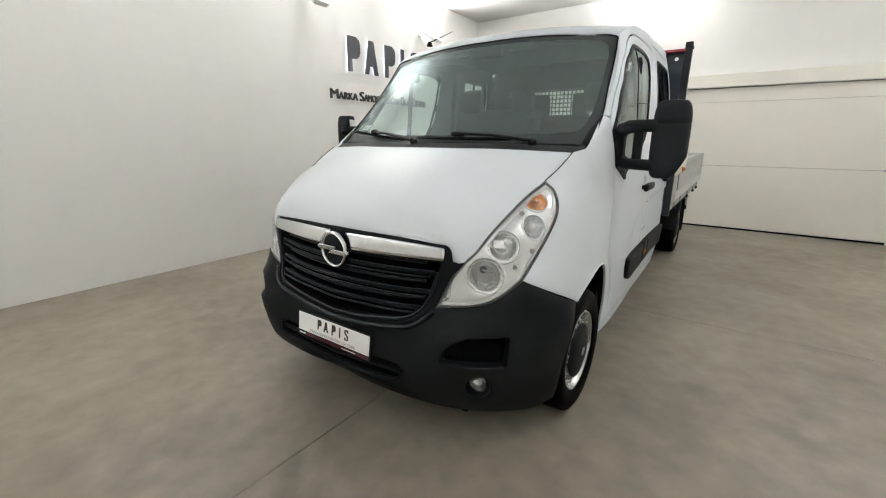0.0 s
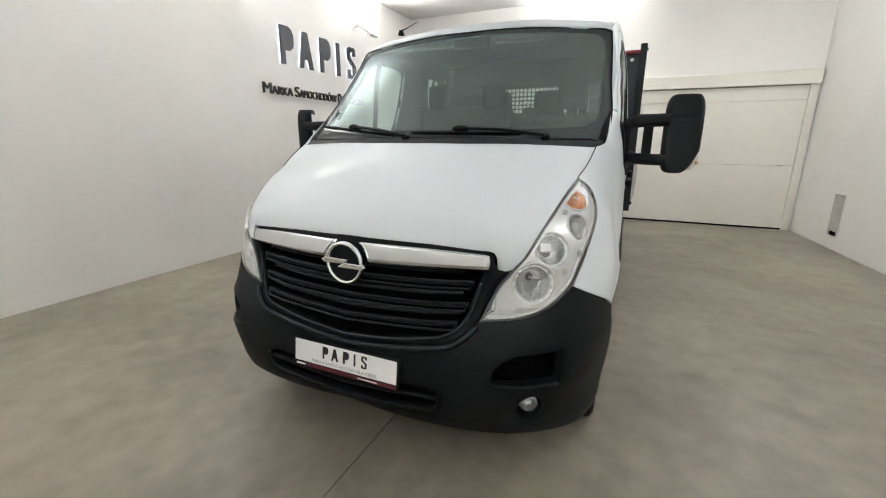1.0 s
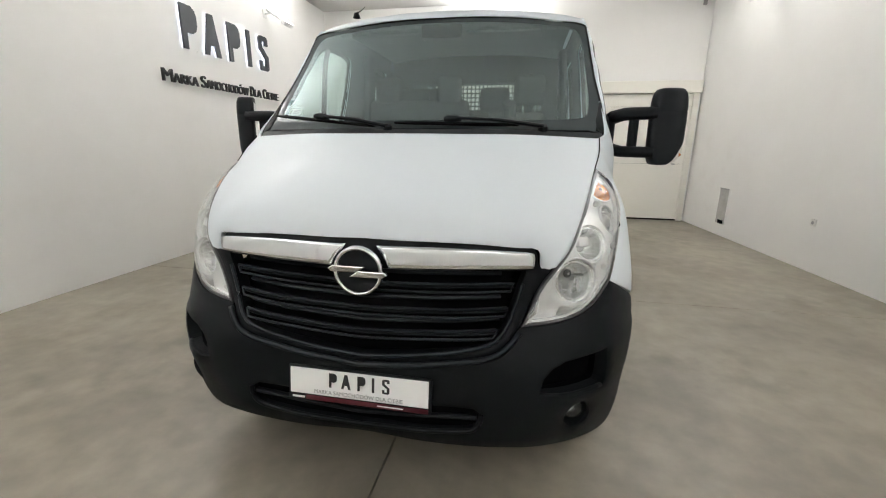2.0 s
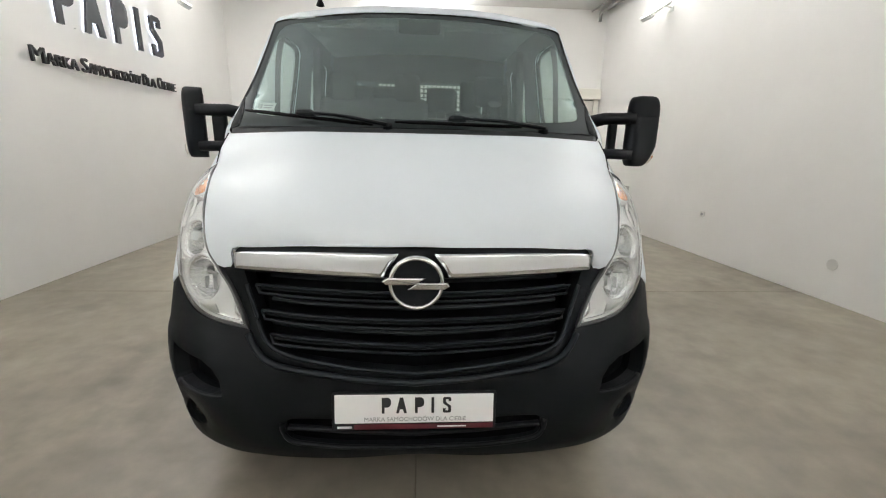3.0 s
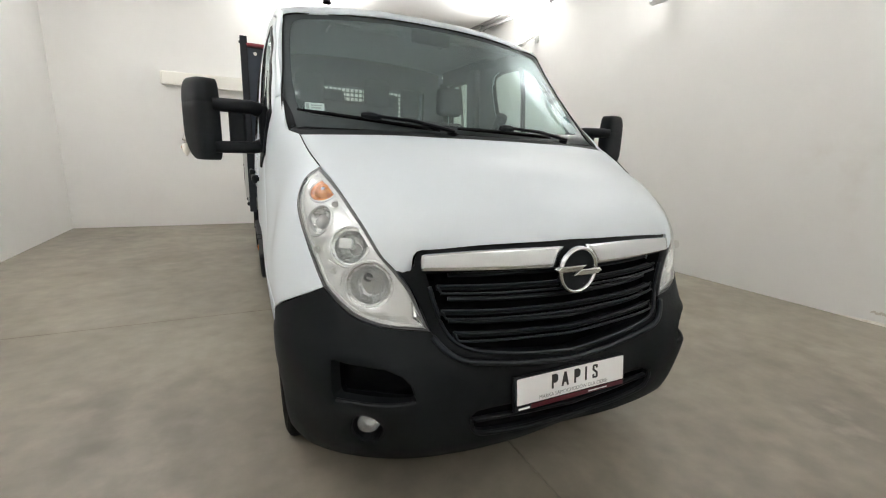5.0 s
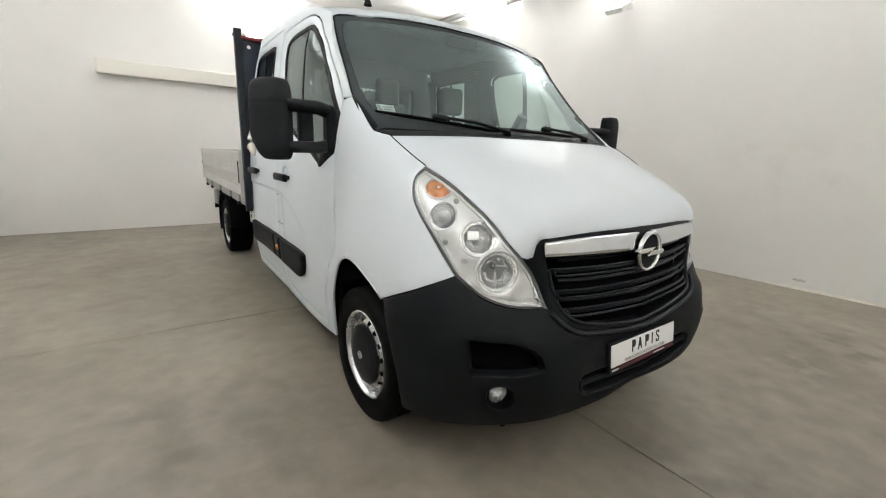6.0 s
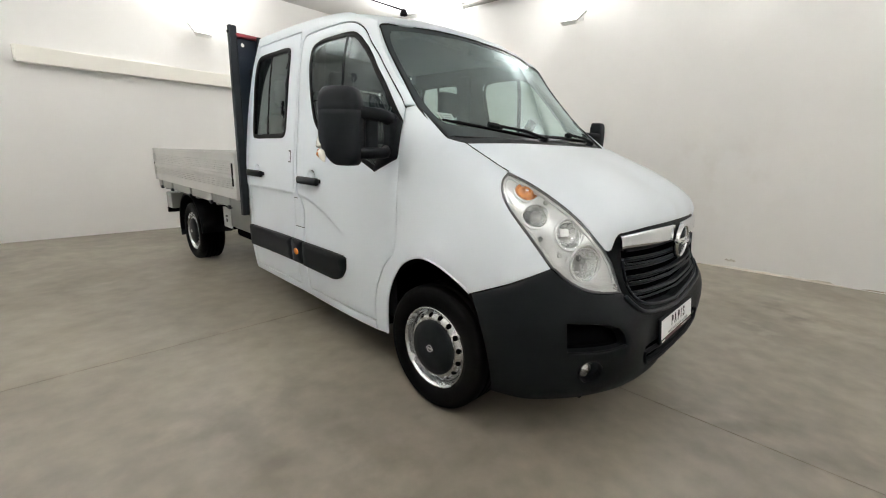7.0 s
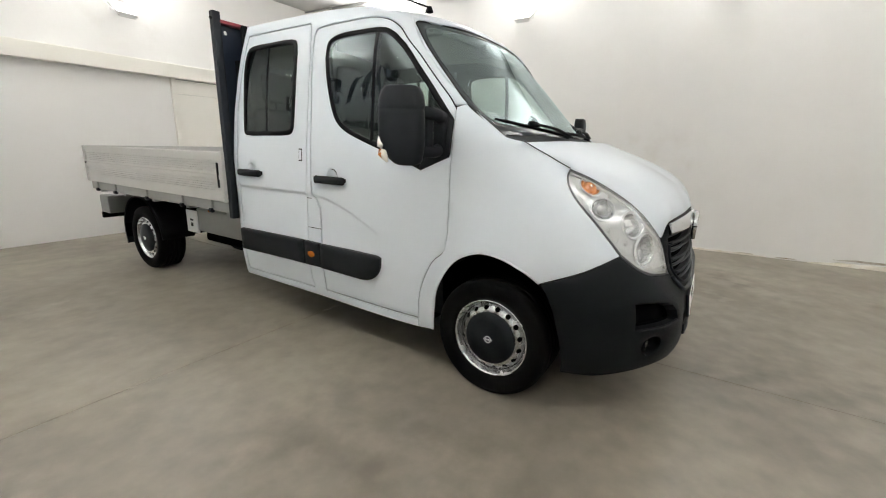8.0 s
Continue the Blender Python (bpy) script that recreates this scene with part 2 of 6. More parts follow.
floor = link("floor", box((LEFT - T, FRONT - T, -0.3), (FAR + T, BACK + T, -0.012)), JOINT)
for x0, x1 in ((LEFT, 0.0), (0.0, FAR)):
    for y0, y1 in ((FRONT, -2.4), (-2.4, 2.6), (2.6, BACK)):
        g = 0.003
        part("slab", box((x0 + g * (x0 > LEFT), y0 + g * (y0 > FRONT), -0.012), (x1 - g * (x1 < FAR), y1 - g * (y1 < BACK), 0), 0.002, 1), CONCRETE, floor)
for ob, label, cat in ((wall_left, "white plastered side wall of the showroom", "wall"), (wall_right, "white plastered side wall with sockets", "wall"),
                       (wall_back, "white plastered end wall with a garage door", "wall"), (wall_front, "white plastered wall opposite the garage door", "wall"),
                       (ceiling, "white painted flat ceiling of the showroom", "ceiling"), (floor, "grey-brown polished concrete floor with saw-cut joints", "floor")):
    tagged(ob, label, cat, kind="structure")

LAMPS = [(LEFT, 2.75, 3.47, 1), (LEFT, 5.4, 3.47, 1), (LEFT, 0.1, 3.47, 1), (LEFT, -2.55, 3.47, 1),
         (right(5.5), 5.5, 3.56, -1), (right(2.8), 2.8, 3.55, -1), (right(0.05), 0.05, 3.55, -1), (right(-2.7), -2.7, 3.55, -1)]

# ---- smooth body surfaces ----
class Sheet:
    """A smooth sheet through control points: a thin-plate height over two of its own coordinates."""

    def __init__(self, points, kind, both=False):
        self.kind = kind
        q = np.array([self.flat(p) for p in points])
        if both:
            q = np.concatenate([q, q[np.abs(q[:, 0]) > 1e-6] * (-1, 1, 1)])
        self.at, n = q[:, :2], len(q)
        a = np.zeros((n + 3, n + 3))
        a[:n, :n] = self.kernel(self.at[:, None] - self.at[None]) + np.eye(n) * 2e-4
        a[:n, n:] = np.c_[np.ones(n), self.at]
        a[n:, :n] = a[:n, n:].T
        self.w = np.linalg.solve(a, np.r_[q[:, 2], np.zeros(3)])

    @staticmethod
    def kernel(d):
        r2 = (d ** 2).sum(-1)
        return 0.5 * r2 * np.log(r2 + 1e-12)

    def height(self, s, t):
        k = self.kernel(np.array([s, t]) - self.at)
        n = len(self.at)
        return float(k @ self.w[:n] + self.w[n] + self.w[n + 1] * s + self.w[n + 2] * t)

    def flat(self, p):
        u, y, z = p
        if self.kind == "round":
            return (math.atan2(u, 1.0 - y), z, math.hypot(u, 1.0 - y))
        if self.kind == "side":
            return (y, z, u)
        if self.kind == "slope":
            return (u, (y + z) * 0.70711, (z - y) * 0.70711)
        return (u, y, z)

    def solid(self, s, t, h):
        if self.kind == "round":
            return (h * math.sin(s), 1.0 - h * math.cos(s), t)
        if self.kind == "side":
            return (h, s, t)
        if self.kind == "slope":
            return (s, (t - h) * 0.70711, (t + h) * 0.70711)
        return (s, t, h)

    def point(self, s, t, off=0.0):
        return self.solid(s, t, self.height(s, t) + off)


NOSE = Sheet([(0, -0.06, 0.29), (0.5, -0.03, 0.29), (0.80, 0.13, 0.29), (0.95, 0.32, 0.29), (1.0, 0.52, 0.29),
              (0, -0.11, 0.42), (0.45, -0.09, 0.42), (0.77, 0.065, 0.45), (0.93, 0.25, 0.43), (1.005, 0.50, 0.43),
              (0, -0.088, 0.56), (0.36, -0.085, 0.56), (0.68, -0.055, 0.62), (0.876, 0.115, 0.63), (1.01, 0.50, 0.6),
              (0, -0.085, 0.665), (0.48, -0.055, 0.735), (0.58, 0.005, 0.80), (0.838, 0.128, 0.865), (1.008, 0.555, 0.765),
              (0.907, 0.210, 0.932), (0.929, 0.270, 1.005), (0.945, 0.330, 1.075), (0.957, 0.390, 1.140), (0.958, 0.444, 1.200), (0.940, 0.484, 1.256), (0.908, 0.505, 1.305), (0.855, 0.506, 1.340),
              (0.833, 0.405, 1.300), (0.808, 0.300, 1.243), (0.772, 0.183, 1.160), (0.731, 0.099, 1.067), (0.891, 0.217, 1.06), (0.880, 0.272, 1.17), (0.889, 0.404, 1.268),
              (0.690, 0.067, 1.014), (0.644, 0.045, 0.957), (0.60, 0.037, 1.05), (0, -0.022, 1.09)], "round", True)
WING = Sheet([(1.045, 0.555, 0.765), (0.907, 0.210, 0.932), (0.929, 0.270, 1.005), (0.945, 0.330, 1.075), (0.957, 0.390, 1.140), (0.958, 0.444, 1.200), (0.940, 0.484, 1.256), (0.908, 0.505, 1.305), (0.856, 0.507, 1.340),
              (0.886, 0.615, 1.399), (0.897, 0.742, 1.466), (0.947, 0.83, 1.488), (0.948, 0.93, 1.56), (0.942, 1.065, 1.656), (0.978, 1.165, 1.648), (1.025, 0.72, 1.05), (1.001, 0.85, 1.25), (1.017, 1.0, 1.42),
              (1.062, 0.915, 0.853), (1.036, 1.12, 0.92), (1.032, 1.23, 0.77), (1.02, 1.33, 0.45), (1.0, 1.34, 0.29), (1.034, 1.13, 1.15),
              (1.021, 1.14, 1.4), (1.015, 1.2, 0.5), (1.063, 0.72, 0.835), (1.022, 0.36, 0.86)], "side")
SIDE = Sheet([(0.99, 1.24, 0.29), (0.985, 2.3, 0.29), (0.975, 3.2, 0.29), (1.02, 1.33, 0.45), (1.018, 2.3, 0.5), (1.012, 3.2, 0.5),
              (1.03, 1.2, 0.77), (1.034, 2.3, 0.75), (1.03, 3.2, 0.75), (1.032, 1.12, 0.95), (1.036, 2.3, 1.08), (1.033, 3.2, 1.08),
              (1.034, 1.13, 1.15), (1.021, 1.14, 1.4), (1.022, 2.3, 1.4), (1.018, 3.2, 1.4), (0.978, 1.165, 1.648), (0.941, 1.065, 1.66), (0.916, 1.31, 1.91), (0.964, 1.40, 1.87), (0.982, 1.27, 1.72),
              (0.872, 1.498, 2.151), (1.0, 2.3, 1.62), (0.996, 3.2, 1.62), (0.95, 2.3, 2.08), (0.945, 3.2, 2.08), (0.897, 2.3, 2.295),
              (0.893, 3.2, 2.30), (0.885, 1.85, 2.272), (1.001, 1.65, 1.62), (0.950, 1.70, 2.06), (0.949, 1.57, 2.03), (0.921, 1.21, 1.80), (0.897, 1.41, 2.02), (1.024, 1.42, 1.4), (1.000, 1.36, 1.62), (0.979, 1.55, 1.82), (0.968, 1.85, 1.95)], "side")
BONNET = Sheet([(0.897, 0.742, 1.466), (0.882, 0.615, 1.400), (0.854, 0.504, 1.340), (0.833, 0.405, 1.300), (0.808, 0.300, 1.243), (0.772, 0.183, 1.160), (0.731, 0.099, 1.067), (0.690, 0.067, 1.014),
                (0.6, 0.655, 1.478), (0.3, 0.60, 1.480), (0, 0.585, 1.481), (0.62, 0.042, 1.08), (0.3, -0.004, 1.105), (0, -0.022, 1.11),
                (0, 0.02, 1.185), (0, 0.12, 1.262), (0, 0.31, 1.368), (0.45, 0.05, 1.185), (0.5, 0.32, 1.352), (0.55, 0.15, 1.25),
                (0.62, 0.058, 1.03), (0, -0.025, 1.0)], "slope", True)
SCREEN = Sheet([(0.947, 0.865, 1.497), (0.942, 1.065, 1.656), (0.926, 1.215, 1.808), (0.902, 1.392, 2.01), (0.871, 1.490, 2.150), (0.6, 0.83, 1.507), (0, 0.765, 1.505),
                (0.45, 1.43, 2.18), (0, 1.405, 2.19), (0, 1.095, 1.86), (0.5, 1.135, 1.86)], "slope", True)
COWL_SHEET = Sheet([(0, 0.57, 1.452), (0, 0.78, 1.508), (0.3, 0.59, 1.452), (0.3, 0.79, 1.508), (0.6, 0.64, 1.452), (0.6, 0.845, 1.508), (0.9, 0.75, 1.458), (0.93, 0.87, 1.497), (0.945, 0.83, 1.484)], "top", True)


def roof_points():
    """The roof skin: its front edge bows back to the corners, and it rises behind it, less at the rails than in the middle."""
    out = [(0.862, 1.51, 2.160), (0.872, 1.66, 2.220), (0.885, 1.85, 2.264), (0.897, 2.3, 2.292), (0.893, 3.2, 2.298)]
    for u in (0.0, 0.28, 0.52, 0.70, 0.81):
        y0, z0 = 1.412 + 0.085 * (u / 0.862) ** 2.2, 2.2 - 0.038 * (u / 0.862) ** 2.2
        w = (u / 0.89) ** 3
        for d, mid, side in ((0.0, 0.0, 0.0), (0.05, 0.045, 0.022), (0.15, 0.076, 0.060), (0.34, 0.108, 0.102), (0.6, 0.132, 0.120), (1.0, 0.152, 0.131), (1.75, 0.160, 0.137)):
            out.append((u, y0 + d, z0 + mid * (1 - w) + side * w))
    return out


ROOF = Sheet(roof_points(), "top", True)
BUMPER = Sheet([(0, -0.06, 0.29), (0.57, -0.045, 0.29), (0.855, 0.115, 0.27), (0.968, 0.25, 0.27), (1.035, 0.45, 0.27), (0, -0.11, 0.42), (0.22, -0.107, 0.423), (0.45, -0.095, 0.43),
                (0.62, -0.075, 0.48), (0.815, 0.045, 0.455), (0.962, 0.232, 0.42), (1.036, 0.44, 0.45), (0, -0.088, 0.56), (0.36, -0.085, 0.56), (0.75, -0.03, 0.64),
                (0.86, 0.055, 0.60), (0.952, 0.17, 0.57), (1.050, 0.44, 0.60), (0, -0.085, 0.665), (0.48, -0.055, 0.735), (0.58, 0.003, 0.795), (0.75, 0.054, 0.810),
                (0.842, 0.120, 0.850), (0.910, 0.209, 0.926), (0.965, 0.24, 0.80), (0.962, 0.19, 0.68), (1.052, 0.47, 0.77), (1.04, 0.55, 0.765), (1.012, 0.36, 0.86)], "round", True)

# ---- tools for panels and parts ----
from mathutils.geometry import delaunay_2d_cdt


def curve(pts, n=6, closed=False):
    """A smooth line through points."""
    p = [np.array(q, float) for q in pts]
    k = len(p)
    out = []
    for i in range(k if closed else k - 1):
        a, b = p[i], p[(i + 1) % k]
        z = p[i - 1] if closed or i else 2 * a - b
        c = p[(i + 2) % k] if closed or i + 2 < k else 2 * b - a
        for j in range(n):
            t = j / n
            out.append(0.5 * (2 * a + (b - z) * t + (2 * z - 5 * a + 4 * b - c) * t * t + (3 * a - z - 3 * b + c) * t ** 3))
    if not closed:
        out.append(p[-1])
    return [tuple(q) for q in out]


def split_long(poly, step):
    out = []
    for a, b in zip(poly, poly[1:] + poly[:1]):
        d = math.dist(a, b)
        if d < 1e-5:
            continue
        k = max(1, math.ceil(d / step))
        out += [(a[0] + (b[0] - a[0]) * i / k, a[1] + (b[1] - a[1]) * i / k) for i in range(k)]
    return out


def inside(poly, pts):
    x, y = np.array(pts).T
    hit = np.zeros(len(x), bool)
    for (ax, ay), (bx, by) in zip(poly, poly[1:] + poly[:1]):
        if ay != by:
            hit ^= ((ay > y) != (by > y)) & (x < (bx - ax) * (y - ay) / (by - ay) + ax)
    return hit


def away(poly, pts):
    """The distance of points from a closed line."""
    p = np.array(pts)
    best = np.full(len(p), 1e9)
    for a, b in zip(poly, poly[1:] + poly[:1]):
        a, b = np.array(a), np.array(b)
        d = b - a
        t = np.clip(((p - a) @ d) / max(d @ d, 1e-12), 0, 1)
        best = np.minimum(best, np.hypot(*(p - a - t[:, None] * d).T))
    return best


def inset(poly, d):
    """The line moved inwards by d."""
    area = sum(a[0] * b[1] - b[0] * a[1] for a, b in zip(poly, poly[1:] + poly[:1]))
    s = 1 if area > 0 else -1
    out, n = [], len(poly)
    for i in range(n):
        a, b, c = (np.array(poly[j % n]) for j in (i - 1, i, i + 1))
        e, f = b - a, c - b
        e, f = e / (np.hypot(*e) + 1e-9), f / (np.hypot(*f) + 1e-9)
        m = np.array([-e[1] - f[1], e[0] + f[0]])
        m = m / max(np.hypot(*m), 0.3)
        k = 1 / max(0.6, np.sqrt(max(0, (1 + e @ f) / 2)))
        out.append(tuple(b + s * d * k * m))
    return out


def fill(outline, holes, step, ring=0.0, extra=()):
    """Triangles that fill a flat outline with holes: the points, the triangles and how many of the points lie on the edges."""
    loops = [split_long(list(l), step * 0.7) for l in (outline, *holes)]
    pts, edges = [], []
    for l in loops:
        k = len(pts)
        edges += [(k + i, k + (i + 1) % len(l)) for i in range(len(l))]
        pts += l
    rim = len(pts)
    lo, hi = np.min(loops[0], 0), np.max(loops[0], 0)
    gx, gy = np.meshgrid(np.arange(lo[0], hi[0], step), np.arange(lo[1], hi[1], step))
    grid = np.c_[(gx + (np.arange(gx.shape[0]) % 2)[:, None] * step / 2).ravel(), gy.ravel()]
    cand = [tuple(g) for g in grid]
    keep_off = 0.45 * step
    more = list(extra)
    if ring:
        more += inset(loops[0], ring)
        for l in loops[1:]:
            more += inset(l, -ring)
    for group, gap in ((cand, keep_off + ring), (more, ring * 0.7 if ring else 0.004)):
        if not group:
            continue
        ok = inside(loops[0], group)
        for l in loops[1:]:
            ok &= ~inside(l, group)
        for l in loops:
            ok &= away(l, group) > gap
        pts = pts + [g for g, k in zip(group, ok) if k]
    v, _, f, orig, _, _ = delaunay_2d_cdt([Vector(q) for q in pts], edges, [], 0, 1e-6)
    mid = [tuple(sum((v[i] for i in t), Vector((0, 0))) / len(t)) for t in f]
    ok = inside(loops[0], mid)
    for l in loops[1:]:
        ok &= ~inside(l, mid)
    on_rim = [any(o < rim for o in os) for os in orig]
    return [tuple(q) for q in v], [t for t, k in zip(f, ok) if k], on_rim


def panel(name, outline, sheet, material, parent, holes=(), side=0, step=0.05, off=0.0, thick=0.012, roll=0.003, label="", shape=None, extra=(), flat=False, deep=0.0):
    """A piece of a sheet within an outline (points in the van's half space, or flat ones), with thickness. side: -1 or 1, or 0 for a piece across the middle. deep: how far it lies behind the sheet, square to it."""
    as_flat = (lambda q: tuple(q)) if flat else (lambda q: sheet.flat(q)[:2])
    lines = [[as_flat(q) for q in l] for l in (outline, *holes)]
    ring = 0.008 if roll else 0.0
    v2, tris, rim = fill(lines[0], lines[1:], step, ring, [as_flat(q) for q in extra])
    sx = side or 1
    co, normal = [], []
    for (s, t), on in zip(v2, rim):
        d = off - (roll if on else 0) + (shape(s, t) if shape else 0)
        a = np.array(sheet.point(s, t, d))
        e1, e2 = np.array(sheet.point(s + 1e-3, t, d)) - a, np.array(sheet.point(s, t + 1e-3, d)) - a
        n = np.cross(e1, e2)
        n = n / np.linalg.norm(n)
        if n @ (np.array(sheet.point(s, t, d + 0.01)) - a) < 0:
            n = -n
        co.append((a - n * deep) * (sx, 1, 1))
        normal.append(n * (sx, 1, 1))
    faces, count = [], {}
    for t in tris:
        n = np.cross(co[t[1]] - co[t[0]], co[t[2]] - co[t[0]])
        t = tuple(t) if n @ normal[t[0]] > 0 else tuple(t)[::-1]
        faces.append(t)
        for e in zip(t, t[1:] + t[:1]):
            count[e] = count.get(e, 0) + 1
    smooth = len(faces)
    if thick:
        back = {}
        for a, b in [e for e in count if (e[1], e[0]) not in count]:
            for i in (a, b):
                if i not in back:
                    back[i] = (len(co), len(co) + 1)
                    co += [co[i], co[i] - normal[i] * thick]
            faces.append((back[b][0], back[a][0], back[a][1], back[b][1]))
    me = bpy.data.meshes.new(name)
    me.from_pydata([tuple(c) for c in co], [], faces)
    me.polygons.foreach_set("use_smooth", [i < smooth for i in range(len(faces))])
    me.materials.append(material)
    me.update()
    ob = new(name, me)
    ob.parent = parent
    if label:
        tagged(ob, label)
    return ob


def both(half):
    """A closed outline across the middle from its half, which runs from u = 0 to u = 0."""
    return list(half) + [(-q[0], *q[1:]) for q in reversed(half) if q[0] > 1e-6]


def circle(c, r, n=20, r2=None):
    return [(c[0] + r * math.cos(2 * math.pi * i / n), c[1] + (r2 or r) * math.sin(2 * math.pi * i / n)) for i in range(n)]


def lathe(profile, n=48, m=None, into=None):
    """A turned body: (radius, distance along x) pairs about the x axis."""
    bm = into or bmesh.new()
    rows = [[bm.verts.new((x, r * math.cos(2 * math.pi * i / n), r * math.sin(2 * math.pi * i / n))) for i in range(n)] for r, x in profile]
    if m:
        bmesh.ops.transform(bm, matrix=m, verts=[v for row in rows for v in row])
    for a, b in zip(rows, rows[1:]):
        for i in range(n):
            bm.faces.new((a[i], a[(i + 1) % n], b[(i + 1) % n], b[i]))
    return bm


def tube(pts, r, n=10, into=None, flat=1.0):
    """A round bar along points, with closed ends; r may be one radius for each point."""
    bm = into or bmesh.new()
    rs = r if isinstance(r, (list, tuple)) else [r] * len(pts)
    p = [Vector(q) for q in pts]
    rows = []
    for i, q in enumerate(p):
        d = (p[min(i + 1, len(p) - 1)] - p[max(i - 1, 0)]).normalized()
        a = d.cross(Vector((0, 0, 1)) if abs(d.z) < 0.9 else Vector((0, 1, 0))).normalized()
        b = a.cross(d)
        rows.append([bm.verts.new(q + a * rs[i] * math.cos(2 * math.pi * j / n) + b * flat * rs[i] * math.sin(2 * math.pi * j / n)) for j in range(n)])
    for a, b in zip(rows, rows[1:]):
        for j in range(n):
            bm.faces.new((a[j], a[(j + 1) % n], b[(j + 1) % n], b[j]))
    bm.faces.new(rows[0][::-1])
    bm.faces.new(rows[-1])
    bmesh.ops.recalc_face_normals(bm, faces=bm.faces[:])
    return bm


def prism(poly, depth, m, into=None, bevel=0.0):
    """A flat outline in the local xy plane, raised by depth along local z."""
    bm = into or bmesh.new()
    lo = [bm.verts.new((x, y, 0)) for x, y in poly]
    hi = [bm.verts.new((x, y, depth)) for x, y in poly]
    n = len(poly)
    made = [bm.faces.new(lo[::-1]), bm.faces.new(hi)]
    made += [bm.faces.new((lo[i], lo[(i + 1) % n], hi[(i + 1) % n], hi[i])) for i in range(n)]
    bmesh.ops.transform(bm, matrix=m, verts=lo + hi)
    bmesh.ops.recalc_face_normals(bm, faces=made)
    if bevel:
        bmesh.ops.bevel(bm, geom=[e for e in made[1].edges], offset=bevel, segments=2, affect="EDGES", profile=0.5)
    return bm


def words(name, text, height, width, m, material, parent, depth=0.001, label=""):
    """Raised lettering whose lower left corner is at m, in its xy plane, fitted to a width."""
    cu = bpy.data.curves.new(name, "FONT")
    cu.body, cu.size, cu.extrude = text, 1.0, 0.5
    tmp = new(name, cu)
    me = bpy.data.meshes.new_from_object(tmp.evaluated_get(bpy.context.evaluated_depsgraph_get()))
    bpy.data.objects.remove(tmp)
    co = np.array([v.co for v in me.vertices])
    lo, hi = co.min(0), co.max(0)
    base = 0.0
    me.transform(m @ Matrix.Diagonal((width / (hi[0] - lo[0]), height / 0.70, depth, 1)) @ Matrix.Translation((-lo[0], -base, 0.5)))
    me.materials.clear()
    me.materials.append(material)
    ob = new(name, me)
    ob.parent = parent
    if label:
        tagged(ob, label)
    return ob


def shift(bm, m):
    bmesh.ops.transform(bm, matrix=m, verts=bm.verts[:])
    return bm


def thing(name, label, category, at=(0, 0, 0), group=""):
    ob = new(name)
    ob.location = at
    return tagged(ob, label, category, group)

# ---- the van: cab ----
van = thing("dropside_van", "white double-cab dropside van with black plastic bumper", "van")

EDGE = curve([(0.897, 0.742, 1.466), (0.882, 0.615, 1.400), (0.854, 0.504, 1.340), (0.833, 0.405, 1.300), (0.808, 0.300, 1.243), (0.772, 0.183, 1.160), (0.731, 0.099, 1.067), (0.690, 0.067, 1.014)])
HOOD_FRONT = [(0.66, 0.056, 1.010), (0.642, 0.048, 1.012), (0.634, 0.047, 1.03), (0.633, 0.045, 1.066), (0.624, 0.043, 1.080), (0.605, 0.038, 1.088), (0.3, -0.004, 1.098), (0, -0.02, 1.102)]
HOOD_REAR = curve([(0, 0.585, 1.481), (0.3, 0.60, 1.48), (0.6, 0.655, 1.478), (0.89, 0.737, 1.468)])
panel("bonnet", both(HOOD_REAR + EDGE[1:] + HOOD_FRONT), BONNET, PAINT, van, step=0.04, off=0.001)

for s in (-1, 1):
    rim = [BONNET.point(*BONNET.flat(q)[:2], 0.0005) for q in EDGE[:13]]
    part("shut_line", tube([(s * (p[0] + 0.003), p[1], p[2]) for p in rim], 0.0024, 6), DARK, van)

# lower edges of the headlamp and the line between wing and bumper
LAMP_LOW = curve([(0.578, 0.003, 0.797), (0.75, 0.06, 0.819), (0.84, 0.127, 0.858), (0.905, 0.212, 0.932)])
LAMP_BACK = curve([(0.905, 0.212, 0.932), (0.929, 0.270, 1.005), (0.945, 0.330, 1.075), (0.957, 0.390, 1.140), (0.958, 0.444, 1.200), (0.940, 0.484, 1.256), (0.908, 0.505, 1.305), (0.856, 0.507, 1.341)])
ARCH = [(1.009, 0.556, 0.758), (1.016, 0.646, 0.813), (1.023, 0.776, 0.861), (1.03, 0.912, 0.868), (1.03, 1.056, 0.803), (1.026, 1.150, 0.697), (1.021, 1.212, 0.572), (1.014, 1.232, 0.453), (1.0, 1.245, 0.30)]
DOOR_FRONT = curve([(1.008, 1.349, 0.355), (1.024, 1.334, 0.491), (1.03, 1.304, 0.611), (1.032, 1.234, 0.751), (1.03, 1.157, 0.823), (1.031, 1.131, 0.906),
                    (1.034, 1.122, 1.057), (1.021, 1.12, 1.373), (0.987, 1.123, 1.571), (0.968, 1.131, 1.645)], 3)
DOOR_TOP = curve([(0.968, 1.131, 1.645), (0.96, 1.179, 1.705), (0.947, 1.275, 1.803), (0.936, 1.385, 1.925), (0.923, 1.488, 2.026), (0.912, 1.562, 2.11),
                  (0.906, 1.642, 2.162), (0.906, 1.731, 2.189), (0.908, 1.84, 2.199), (0.911, 1.988, 2.198), (0.916, 2.137, 2.194), (0.921, 2.250, 2.184), (0.93, 2.286, 2.150)], 3)
